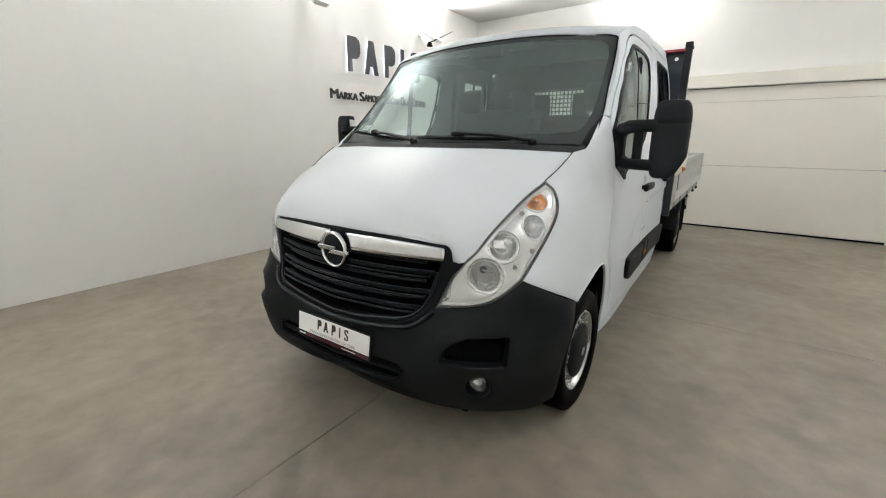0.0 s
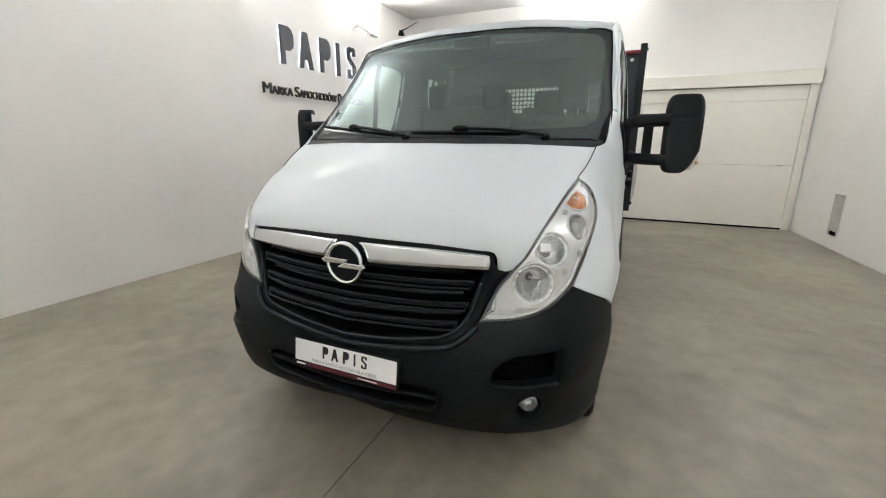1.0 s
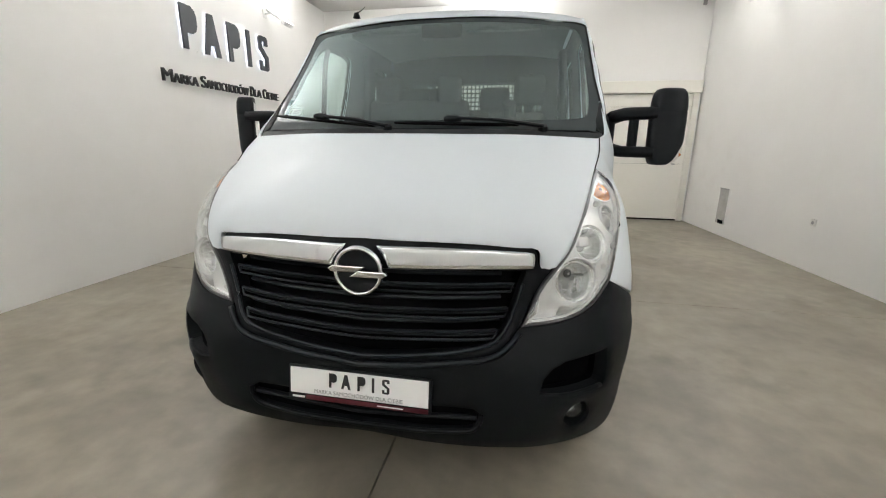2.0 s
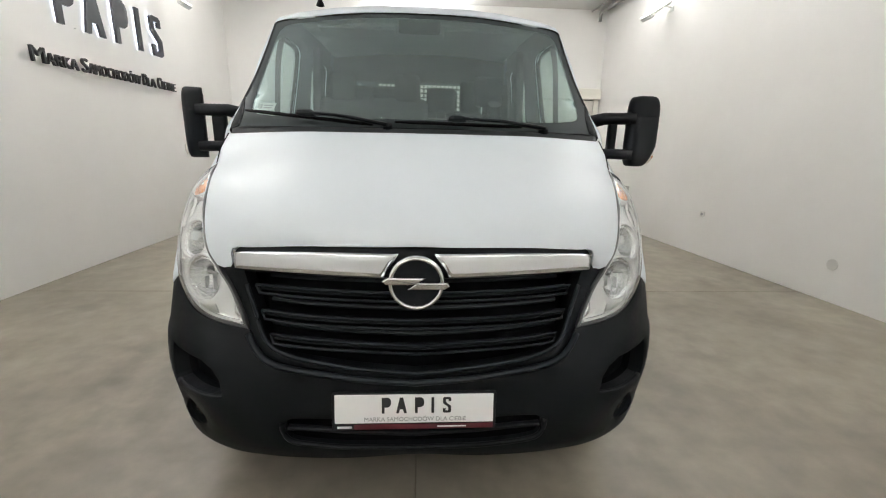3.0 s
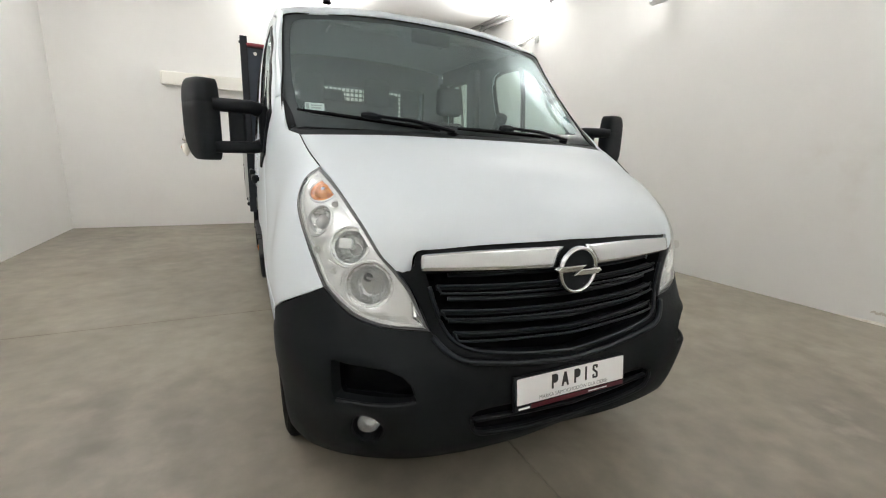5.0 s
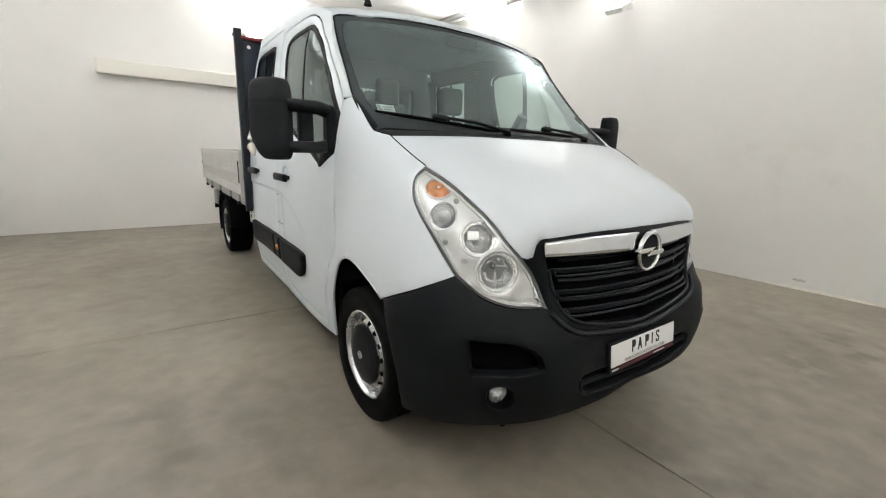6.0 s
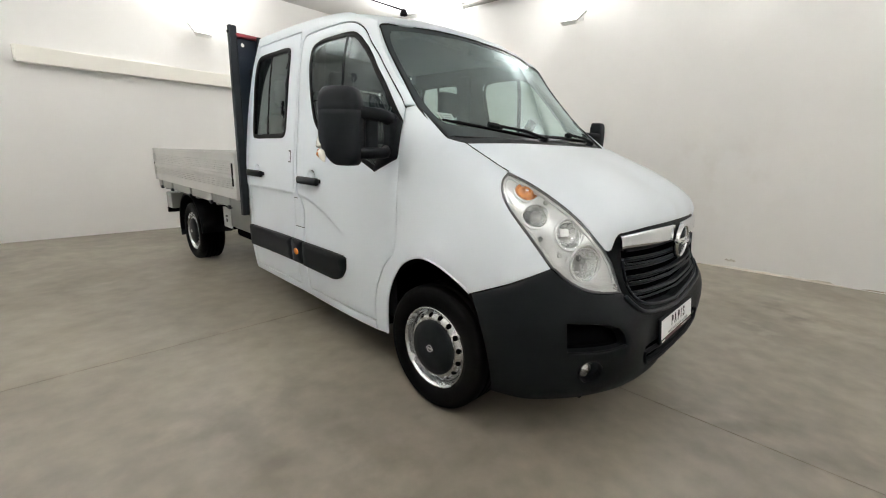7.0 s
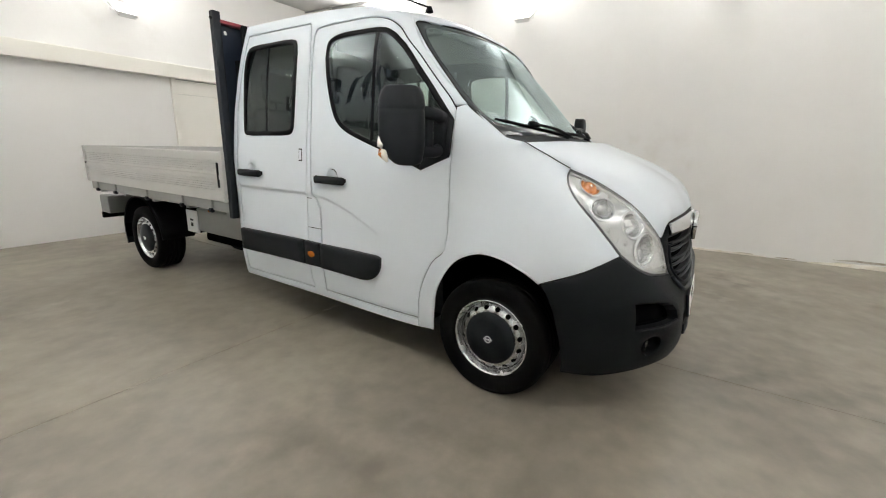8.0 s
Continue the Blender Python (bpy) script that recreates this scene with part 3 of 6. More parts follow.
DOOR_REAR = [(0.963, 2.287, 2.007), (0.998, 2.290, 1.639), (1.031, 2.288, 1.254), (1.036, 2.290, 1.060), (1.037, 2.252, 1.050), (1.038, 2.212, 0.97), (1.033, 2.214, 0.687), (0.999, 2.216, 0.357)]
GLASS_EDGE = curve([(0.941, 1.067, 1.662), (0.930, 1.118, 1.70), (0.92, 1.21, 1.80), (0.916, 1.302, 1.90), (0.902, 1.390, 2.0), (0.88, 1.462, 2.10), (0.862, 1.51, 2.160)], 4)
RAIL = curve([(0.862, 1.51, 2.160), (0.872, 1.66, 2.220), (0.885, 1.85, 2.268), (0.897, 2.3, 2.293), (0.893, 3.10, 2.298)], 5)
SCREEN_LOW = curve([(0.947, 0.832, 1.488), (0.948, 0.93, 1.56), (0.942, 1.062, 1.656)], 4)


def crease(y):
    """Height of the pressed line along the doors."""
    return float(np.interp(y, [1.60, 1.75, 1.90, 2.02, 2.12, 2.24, 2.36, 2.76, 3.3], [0.848, 0.917, 0.982, 1.023, 1.05, 1.072, 1.078, 1.081, 1.08]))


def pressed(y, z):
    d = (crease(y) - z) / 0.007
    fade = min(1.0, max(0.0, (y - 1.6) / 0.25)) * min(1.0, max(0.0, (z - 0.5) / 0.35))
    return -0.013 * fade / (1 + math.exp(-max(-30, min(30, 3 * d))))


CREASE_PTS = [(1.03, y, crease(y) + dz) for y in np.arange(1.66, 3.2, 0.022) for dz in (-0.016, -0.0045, 0.0045, 0.016)]
F_WIN = curve([(0.958, 2.165, 1.985), (0.945, 2.147, 2.087), (0.93, 2.045, 2.127), (0.93, 1.847, 2.131), (0.927, 1.675, 2.122), (0.931, 1.581, 2.079)], 4) + \
    [(0.935, 1.508, 2.015), (0.955, 1.397, 1.892), (0.971, 1.266, 1.743), (0.986, 1.129, 1.58), (1.02, 1.13, 1.4), (1.023, 1.136, 1.375), (1.036, 1.323, 1.295)] + \
    curve([(1.026, 1.517, 1.366), (1.017, 1.803, 1.455), (1.011, 1.975, 1.525), (1.004, 2.062, 1.605), (0.991, 2.117, 1.744), (0.972, 2.15, 1.88)], 3)
R_WIN = curve([(0.96, 3.085, 1.95), (0.944, 3.062, 2.085), (0.93, 3.0, 2.140), (0.93, 2.76, 2.146), (0.932, 2.52, 2.142), (0.943, 2.458, 2.09), (0.976, 2.452, 1.909),
               (1.0, 2.468, 1.60), (1.012, 2.485, 1.515), (1.015, 2.55, 1.487), (1.015, 2.78, 1.484), (1.014, 3.03, 1.485), (1.01, 3.085, 1.53), (0.99, 3.09, 1.741)], 3, True)
R_DOOR = [(0.907, 2.345, 2.224), (0.907, 3.055, 2.222), (0.93, 3.07, 2.18), (0.96, 3.105, 2.0), (0.992, 3.175, 1.66), (1.028, 3.20, 1.2), (1.033, 3.196, 0.95), (1.023, 3.20, 0.62),
          (0.98, 3.225, 0.350), (0.99, 2.36, 0.352), (1.007, 2.368, 0.435), (1.03, 2.362, 0.83), (1.036, 2.354, 1.05), (1.031, 2.336, 1.25), (0.999, 2.327, 1.64), (0.963, 2.312, 2.0), (0.93, 2.322, 2.16)]


def ring_of(line, d):
    return inset([SIDE.flat(q)[:2] for q in line], d)


def flat_side(line):
    return [SIDE.flat(q)[:2] for q in line]


def handle(door, s, y0, y1, z):
    """A pull handle over a round dish in the door skin."""
    yc = (y0 + y1) / 2
    u = SIDE.height(yc, z)
    bar = box((s * (u + 0.012), y0, z - 0.029), (s * (u + 0.047), y1, z + 0.024), 0.016, 3)
    part("door_handle", bar, TRIM_PLASTIC, door, "black plastic pull handle", True)
    for y in (y0 + 0.03, y1 - 0.03):
        part("handle_foot", box((s * (u - 0.015), y - 0.022, z - 0.014), (s * (u + 0.02), y + 0.022, z + 0.014), 0.006), TRIM_PLASTIC, door)
    cup = lathe([(0.050, 0.001), (0.048, -0.003), (0.043, -0.009), (0.031, -0.015), (0.016, -0.018), (0.0015, -0.019)], 28, pose(s * u, yc, z + 0.02, 0, 0, 0 if s > 0 else 180))
    part("handle_dish", cup, PAINT, door, smooth=True)


def cab_side(s):
    # wing
    seam = [(0.925, 0.785, 1.474)]
    wing = curve([(0.900, 0.742, 1.465), (0.886, 0.615, 1.399), (0.864, 0.52, 1.350)]) + LAMP_BACK[::-1][2:] + [(0.96, 0.276, 0.893), (1.0, 0.346, 0.854)] + curve(ARCH, 4) + [(1.0, 1.346, 0.292)] + \
        DOOR_FRONT[:-1] + [(0.968, 1.127, 1.647), (0.943, 1.08, 1.659)] + SCREEN_LOW[::-1][1:] + seam
    part_wing = panel("front_wing", wing, WING, PAINT, van, side=s, step=0.04)
    lip = [Vector(WING.point(*WING.flat(q)[:2], -0.004)) for q in curve(ARCH, 4)]
    part("arch_lip", tube([(s * q.x, q.y, q.z) for q in lip], 0.007, 6), PAINT, part_wing)
    # frame round the doors
    frame_line = GLASS_EDGE + RAIL[1:] + [(0.91, 3.12, 2.2), (0.96, 3.155, 2.0), (0.992, 3.225, 1.66), (1.028, 3.25, 1.2), (1.033, 3.246, 0.95), (1.023, 3.25, 0.62), (0.978, 3.272, 0.33), (0.976, 3.262, 0.295),
                                          (0.985, 2.3, 0.293), (0.99, 1.355, 0.290), (0.99, 1.355, 0.349), (0.99, 2.222, 0.351)] + \
        [(q[0], q[1] + 0.006, q[2]) for q in DOOR_REAR[::-1]][1:] + [(q[0], q[1] + 0.004 * (q[1] > 2.2), q[2] + 0.005) for q in DOOR_TOP[::-1]][:-1] + [(0.968, 1.136, 1.659)]
    hole = inset(flat_side(R_DOOR), -0.005)
    frame = panel("cab_side", flat_side(frame_line), SIDE, PAINT, van, side=s, step=0.05, holes=[hole], flat=True, roll=0.002, shape=pressed, extra=[(y, crease(y) + dz) for y in np.arange(2.2, 3.26, 0.025) for dz in (-0.014, -0.005, 0.005, 0.014)])
    # front door
    line = DOOR_FRONT + DOOR_TOP[1:] + DOOR_REAR
    line = ring_of(line, 0.0045)
    dish = lambda yc, z: circle((yc, z + 0.02), 0.050, 24)
    door = panel("front_door", line, SIDE, PAINT, van, side=s, step=0.045, flat=True, holes=[flat_side(F_WIN), dish(2.07, 1.2)], shape=pressed, extra=[(y, z) for _, y, z in CREASE_PTS],
                 label="white front door with black window surround")
    panel("window_seal", flat_side(F_WIN), SIDE, SEAL, door, side=s, flat=True, holes=[ring_of(F_WIN, 0.030)], off=0.001, thick=0.02, roll=0.004, step=0.06)
    panel("window_pane", ring_of(F_WIN, 0.020), SIDE, SIDE_GLASS, door, side=s, flat=True, off=-0.006, thick=0.004, roll=0, step=0.06, label="green-tinted side glass")
    bar = [(y + dy, z) for y, z, dy in ((1.735, 2.118, 0.0), (1.735, 1.42, 0.0), (1.735, 1.42, -0.022), (1.735, 2.105, -0.022))]
    panel("window_bar", bar, SIDE, SEAL, door, side=s, flat=True, off=-0.003, thick=0.03, roll=0.001, step=0.06)
    base = [(1.129, 1.573), (1.131, 1.4), (1.138, 1.378), (1.323, 1.297), (1.333, 1.306), (1.282, 1.4), (1.197, 1.548), (1.163, 1.597)]
    panel("mirror_base", base, SIDE, TRIM_PLASTIC, door, side=s, flat=True, off=0.012, thick=0.03, roll=0.006, step=0.05)
    handle(door, s, 1.928, 2.212, 1.195)
    # near-black strips behind the door gaps stand in for the shade there
    panel("door_gap", ring_of(DOOR_FRONT + DOOR_TOP[1:] + DOOR_REAR, -0.012), SIDE, DARK, frame, side=s, flat=True, holes=[ring_of(DOOR_FRONT + DOOR_TOP[1:] + DOOR_REAR, 0.012)], off=-0.016, thick=0, roll=0, step=0.06, shape=pressed)
    panel("door_gap", ring_of(R_DOOR, -0.014), SIDE, DARK, frame, side=s, flat=True, holes=[ring_of(R_DOOR, 0.012)], off=-0.016, thick=0, roll=0, step=0.06, shape=pressed)
    # rear door
    line = ring_of(R_DOOR, 0.003)
    rear = panel("rear_door", line, SIDE, PAINT, van, side=s, step=0.05, flat=True, holes=[flat_side(R_WIN), dish(3.0, 1.2)], shape=pressed, extra=[(y, z) for _, y, z in CREASE_PTS],
                 label="white rear cab door with sliding window")
    panel("window_seal", flat_side(R_WIN), SIDE, SEAL, rear, side=s, flat=True, holes=[ring_of(R_WIN, 0.035)], off=0.004, thick=0.02, roll=0.004, step=0.06)
    panel("window_pane", ring_of(R_WIN, 0.025), SIDE, SIDE_GLASS, rear, side=s, flat=True, off=-0.004, thick=0.004, roll=0, step=0.06, label="dark tinted side glass")
    panel("window_bar", [(2.80, 2.115), (2.80, 1.515), (2.785, 1.515), (2.785, 2.115)], SIDE, SEAL, rear, side=s, flat=True, off=-0.001, thick=0.02, roll=0, step=0.08)
    panel("window_catch", [(2.555, 1.76), (2.555, 1.66), (2.54, 1.66), (2.54, 1.76)], SIDE, SEAL, rear, side=s, flat=True, off=0.004, thick=0.015, roll=0.002, step=0.05)
    handle(rear, s, 2.845, 3.130, 1.198)
    # hinge plate between the doors and small seams
    slot = lambda y0, y1, z0, z1: [(y0, z0), (y1, z0), (y1, z1), (y0, z1)]
    panel("hinge_gap", slot(2.378, 2.412, 1.308, 1.396), SIDE, DARK, rear, side=s, flat=True, off=0.0015, thick=0.003, roll=0, step=0.05)
    panel("hinge_plate", slot(2.383, 2.407, 1.316, 1.388), SIDE, PAINT, rear, side=s, flat=True, off=0.005, thick=0.005, roll=0.001, step=0.05)
    for y0, y1, z in ((2.30, 2.352, 1.048), (2.216, 2.352, 0.832)):
        panel("seam", [(y0, z - 0.002), (y1, z - 0.002), (y1, z + 0.002), (y0, z + 0.002)], SIDE, DARK, frame, side=s, flat=True, off=0.0015, thick=0.004, roll=0, step=0.08, shape=pressed)
    # rub strips
    for piece, owner in (([(3.198, 0.722), (2.392, 0.727), (2.405, 0.543), (3.208, 0.538)], rear),
                         ([(2.375, 0.727), (2.222, 0.725), (2.232, 0.545), (2.388, 0.543)], frame),
                         (curve([(2.205, 0.724), (1.9, 0.726), (1.66, 0.727)], 2) + curve([(1.625, 0.715), (1.635, 0.64), (1.68, 0.575), (1.74, 0.545), (1.80, 0.534)], 3) + [(2.216, 0.54)], door)):
        panel("rub_strip", piece, SIDE, TRIM_PLASTIC, owner, side=s, flat=True, off=0.026, thick=0.03, roll=0.008, step=0.05, label="black plastic rub strip")
    panel("side_marker", circle((2.302, 0.638), 0.036, 16, 0.024), SIDE, AMBER, frame, side=s, flat=True, off=0.034, thick=0.012, roll=0.004, step=0.03, label="amber side marker lamp")
    # inner lining
    panel("dash_end_lining", [(0.84, 1.38), (0.84, 1.468), (0.93, 1.540), (1.06, 1.632), (1.15, 1.635), (1.17, 1.38)], WING, CABIN, part_wing, side=s, flat=True, off=-0.016, thick=0.0, roll=0, step=0.06)
    panel("side_lining", ring_of(frame_line[:len(GLASS_EDGE) + len(RAIL) - 1] + [(0.91, 3.12, 2.2), (0.96, 3.155, 2.0), (0.992, 3.225, 1.66), (1.03, 3.25, 0.95), (0.978, 3.272, 0.33), (0.99, 1.36, 0.33), (1.03, 1.25, 0.75), (1.03, 1.16, 1.0), (1.0, 1.16, 1.4)], 0.006),
          SIDE, CABIN, frame, side=s, flat=True, off=-0.034, thick=0.0, roll=0, step=0.1, holes=[ring_of(F_WIN, 0.012), ring_of(R_WIN, 0.012)])
    for win, y0, y1, name in ((F_WIN, 1.19, 2.27, "door_card"), (R_WIN, 2.33, 3.17, "door_card")):
        tops = [(y0, 0.40), (y1, 0.40), (y1, 2.17), (max(y0, 1.75), 2.155), (max(y0, 1.62), 2.10)] + ([(y0, 1.62)] if y0 < 2 else [])
        panel(name, tops, SIDE, CABIN, door if y0 < 2 else rear, side=s, flat=True, off=-0.05, thick=0.0, roll=0, step=0.12, holes=[ring_of(win, 0.018)])


for s in (-1, 1):
    cab_side(s)

ROOF_FRONT = curve([(0, 1.412, 2.2), (0.45, 1.437, 2.19), (0.7, 1.460, 2.175), (0.82, 1.487, 2.164), (0.862, 1.51, 2.160)], 4)
roof = panel("roof", both(ROOF_FRONT + RAIL[1:] + [(0.6, 3.18, 2.3), (0, 3.2, 2.35)]), ROOF, PAINT, van, step=0.06, thick=0.02, roll=0.004)
panel("roof_lining", both([(0, 1.50, 2.2), (0.7, 1.56, 2.2), (0.82, 1.9, 2.2), (0.83, 3.12, 2.2), (0, 3.12, 2.2)]), ROOF, LINING, van, off=-0.055, thick=0, roll=0, step=0.15, label="grey fabric headliner")
part("roof_header", tube([(x, SCREEN.solid(x, 2.53, SCREEN.height(x, 2.53))[1] + 0.05, 2.165 - 0.03 * x * x) for x in np.linspace(-0.70, 0.70, 15)], 0.03, 8), LINING, van)
back = box((-0.96, 3.20, 0.4), (0.96, 3.235, 1.78))
for lo, hi in (((-0.87, 3.20, 2.06), (0.87, 3.235, 2.33)), ((-0.94, 3.20, 1.78), (-0.70, 3.235, 2.06)), ((0.70, 3.20, 1.78), (0.94, 3.235, 2.06))):
    box(lo, hi, into=back)
part("cab_rear_wall", back, [CABIN], van, "white cab rear wall with a window")
part("rear_window", box((-0.70, 3.212, 1.78), (0.70, 3.218, 2.06)), LENS_GLASS, van)

# windscreen: black border and cowl, clear glass
def screen_at(u, z, lift=0.0):
    """The place on the windscreen at a height."""
    lo, hi = 1.4, 2.8
    for _ in range(40):
        t = (lo + hi) / 2
        if SCREEN.point(u, t)[2] < z:
            lo = t
        else:
            hi = t
    return SCREEN.point(u, t, lift)


OUT = curve([screen_at(u, 1.503) for u in (0, 0.3, 0.6, 0.86)], 4) + curve([(0.92, 0.845, 1.494), (0.945, 0.87, 1.506), (0.946, 0.95, 1.575), (0.940, 1.065, 1.657)], 3) + \
    curve([screen_at(u, z) for u, z in ((0.916, 1.80), (0.894, 2.0), (0.880, 2.095), (0.858, 2.143), (0.70, 2.168), (0.45, 2.184), (0, 2.193))], 4)
IN = curve([screen_at(u, z) for u, z in ((0, 1.552), (0.3, 1.553), (0.6, 1.558), (0.80, 1.568), (0.862, 1.588), (0.878, 1.64))], 4) + \
    curve([screen_at(u, z) for u, z in ((0.880, 1.74), (0.868, 1.90), (0.854, 2.02), (0.834, 2.084), (0.79, 2.120), (0.66, 2.136), (0.42, 2.152), (0, 2.161))], 4)
SURROUND = curve([screen_at(u, z) for u, z in ((0.938, 1.66), (0.916, 1.80), (0.894, 2.0), (0.880, 2.095), (0.858, 2.143), (0.70, 2.168), (0.45, 2.184), (0.001, 2.193))], 4) + \
    [(q[0], q[1] + 0.01, q[2] + 0.01) for q in ROOF_FRONT] + [(q[0] + 0.012 * min(1.0, (q[2] - 1.66) / 0.12), q[1], q[2]) for q in GLASS_EDGE[::-1]][1:]
for s in (-1, 1):
    panel("screen_surround", SURROUND, SCREEN, PAINT, van, side=s, step=0.04, off=-0.004, thick=0.012, roll=0)
screen = panel("windscreen", both(OUT), SCREEN, GLOSS_BLACK, van, holes=[both(IN)], step=0.06, thick=0.01, off=-0.002, roll=0.002, label="laminated windscreen with a black border")
panel("windscreen_glass", both(IN), SCREEN, SCREEN_GLASS, screen, step=0.07, thick=0.006, off=-0.0025, roll=0, label="green-tinted windscreen glass")
seal_line = [SCREEN.flat(q)[:2] for q in both(OUT)]
panel("windscreen_seal", inset(seal_line, -0.004), SCREEN, SEAL, screen, holes=[inset(seal_line, 0.005)], flat=True, step=0.06, thick=0.006, off=0.0015, roll=0, label="black rubber windscreen seal")
for s in (-1, 1):
    panel("pillar_lining", [(q[0] - 0.012, q[1] + 0.02, q[2] - 0.005) for q in SURROUND], SCREEN, CABIN, van, side=s, step=0.05, off=-0.045, thick=0, roll=0)
COWL = curve([(0, 0.575, 0), (0.3, 0.59, 0), (0.6, 0.645, 0), (0.885, 0.735, 0)], 4) + [(0.893, 0.757, 0), (0.906, 0.79, 0), (0.922, 0.835, 0), (0.934, 0.866, 0), (0.925, 0.872, 0)] + curve([(0.86, 0.868, 0), (0.6, 0.838, 0), (0.3, 0.785, 0), (0, 0.77, 0)], 4)
panel("cowl", both(COWL), COWL_SHEET, COWL_LIT_PLASTIC, van, step=0.05, off=0.002, thick=0.02, roll=0.003, label="black plastic cowl below the windscreen")
for s in (-1, 1):
    panel("cowl_corner", [(0.93, 0.850, 1.494), (0.946, 0.868, 1.506), (0.947, 0.95, 1.575), (0.941, 1.065, 1.657), (0.928, 1.04, 1.640), (0.905, 0.94, 1.565), (0.90, 0.87, 1.51)], SCREEN, BLACK_PLASTIC, van, side=s, step=0.04, off=0.006, thick=0.02, roll=0.003)
# sensor housing, label, wipers
part("sensor_housing", box((-0.13, 1.40, 2.085), (0.13, 1.45, 2.165), 0.016), TRIM_PLASTIC, screen)
panel("windscreen_label", [screen_at(0.845, 1.597), screen_at(0.755, 1.597), screen_at(0.748, 1.634), screen_at(0.838, 1.636)], SCREEN, PAPER, screen, side=-1, off=-0.008, thick=0.001, roll=0, step=0.05, label="small white paper label")
for u0, u1, z0, z1 in ((0.835, 0.822, 1.602, 1.630), (0.812, 0.762, 1.618, 1.624), (0.812, 0.768, 1.605, 1.611)):
    panel("label_bar", [screen_at(u0, z0), screen_at(u1, z0), screen_at(u1, z1), screen_at(u0, z1)], SCREEN, GREY_INK, screen, side=-1, off=-0.0065, thick=0.0005, roll=0, step=0.05)


def wiper(pivot, joint, tip, tail):
    """A wiper: arm from the pivot to the joint, blade from tip to tail, all lying on the glass."""
    on = screen_at
    w = tube([on(*pivot, 0.03), on((pivot[0] * 0.5 + joint[0] * 0.5), pivot[1] * 0.5 + joint[1] * 0.5, 0.05), on(*joint, 0.045)], [0.019, 0.016, 0.013], 8, flat=0.6)
    arm = part("wiper", w, TRIM_PLASTIC, van, "black windscreen wiper")
    mid = [tuple(np.array(tip) + (np.array(tail) - np.array(tip)) * k) for k in np.linspace(0, 1, 9)]
    part("wiper_blade", tube([on(*q, 0.022) for q in mid], [0.006] + [0.010] * 7 + [0.006], 6), SEAL, arm)
    part("wiper_joint", tube([on(*(np.array(joint) + (np.array(tail) - np.array(tip)) * k), 0.038) for k in (-0.07, -0.03, 0.03, 0.07)], [0.012, 0.02, 0.02, 0.012], 8), TRIM_PLASTIC, arm)
    part("wiper_pivot", lathe([(0.001, 0.03), (0.022, 0.028), (0.026, 0.0)], 16, Matrix.Translation(on(*pivot, 0.0)) @ pose(0, 0, 0, 0, -60, -90)), TRIM_PLASTIC, arm)


wiper((-0.15, 1.500), (-0.555, 1.545), (-0.885, 1.570), (-0.22, 1.505))
wiper((0.64, 1.503), (0.19, 1.530), (-0.115, 1.522), (0.52, 1.512))

# ---- nose ----
grille_top = [(0, -0.02, 1.098), (0.3, -0.004, 1.094), (0.605, 0.038, 1.084), (0.622, 0.043, 1.075), (0.630, 0.045, 1.062), (0.631, 0.047, 1.028), (0.645, 0.05, 1.008), (0.688, 0.066, 1.008)]
INNER = curve([(0.686, 0.065, 1.006), (0.645, 0.045, 0.950), (0.610, 0.026, 0.872), (0.582, 0.003, 0.797)], 3)
BUMPER_TOP = curve([(0, -0.085, 0.641), (0.2, -0.08, 0.657), (0.36, -0.07, 0.681), (0.475, -0.055, 0.706), (0.535, -0.03, 0.743), (0.572, 0.0, 0.785)], 4)
OPENING = curve([(0, -0.085, 0.671), (0.2, -0.08, 0.690), (0.345, -0.07, 0.713), (0.45, -0.058, 0.738), (0.505, -0.035, 0.767), (0.536, 0, 0.815), (0.563, 0.01, 0.885), (0.583, 0.02, 0.955)], 4) + [(0.594, 0.03, 1.0), (0.3, -0.01, 1.003), (0, -0.03, 1.003)]
grille = panel("grille", both(grille_top + INNER[1:] + BUMPER_TOP[::-1][1:]), NOSE, BLACK_PLASTIC, van, holes=[both(OPENING)], step=0.035, thick=0.05, off=-0.006, roll=0.005, label="black plastic radiator grille")
# near-black sheet behind the slats in place of shaded depth
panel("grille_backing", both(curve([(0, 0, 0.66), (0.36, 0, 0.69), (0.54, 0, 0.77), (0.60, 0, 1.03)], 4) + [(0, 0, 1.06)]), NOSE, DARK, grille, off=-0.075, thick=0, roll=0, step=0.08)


def bow(sheet, z_end, z_mid, u_end, off, n=14):
    """Points along a bow-shaped bar on a sheet, from one end over the middle to the other."""
    out = []
    for k in range(-n, n + 1):
        u = u_end * k / n
        z = z_mid + (z_end - z_mid) * abs(k / n) ** 1.1
        a = math.atan2(u, 1.06)
        for _ in range(3):
            a = math.asin(u / (sheet.height(a, z) + off))
        out.append(Vector(sheet.point(a, z, off)))
    return out


for zo, zm, w in ((0.941, 0.933, 0.547), (0.851, 0.841, 0.532), (0.777, 0.753, 0.497)):
    h = 0.0138
    loop = bow(NOSE, zo + h, zm + h, w, -0.016) + bow(NOSE, zo - h, zm - h, w - 0.012, -0.012)[::-1]
    slat = part("slat", tube(loop + loop[:1], 0.0062, 8, flat=0.8), GRILLE_BLACK, grille, smooth=True)
    web = tube(bow(NOSE, zo, zm, w - 0.005, -0.038), 0.02, 6, flat=0.5)
    part("slat_web", web, TRIM_PLASTIC, grille)
rim = [Vector(NOSE.point(*NOSE.flat(q)[:2], -0.004)) for q in OPENING[:-3]]
rim = [Vector((-q.x, q.y, q.z)) for q in rim[:0:-1]] + rim
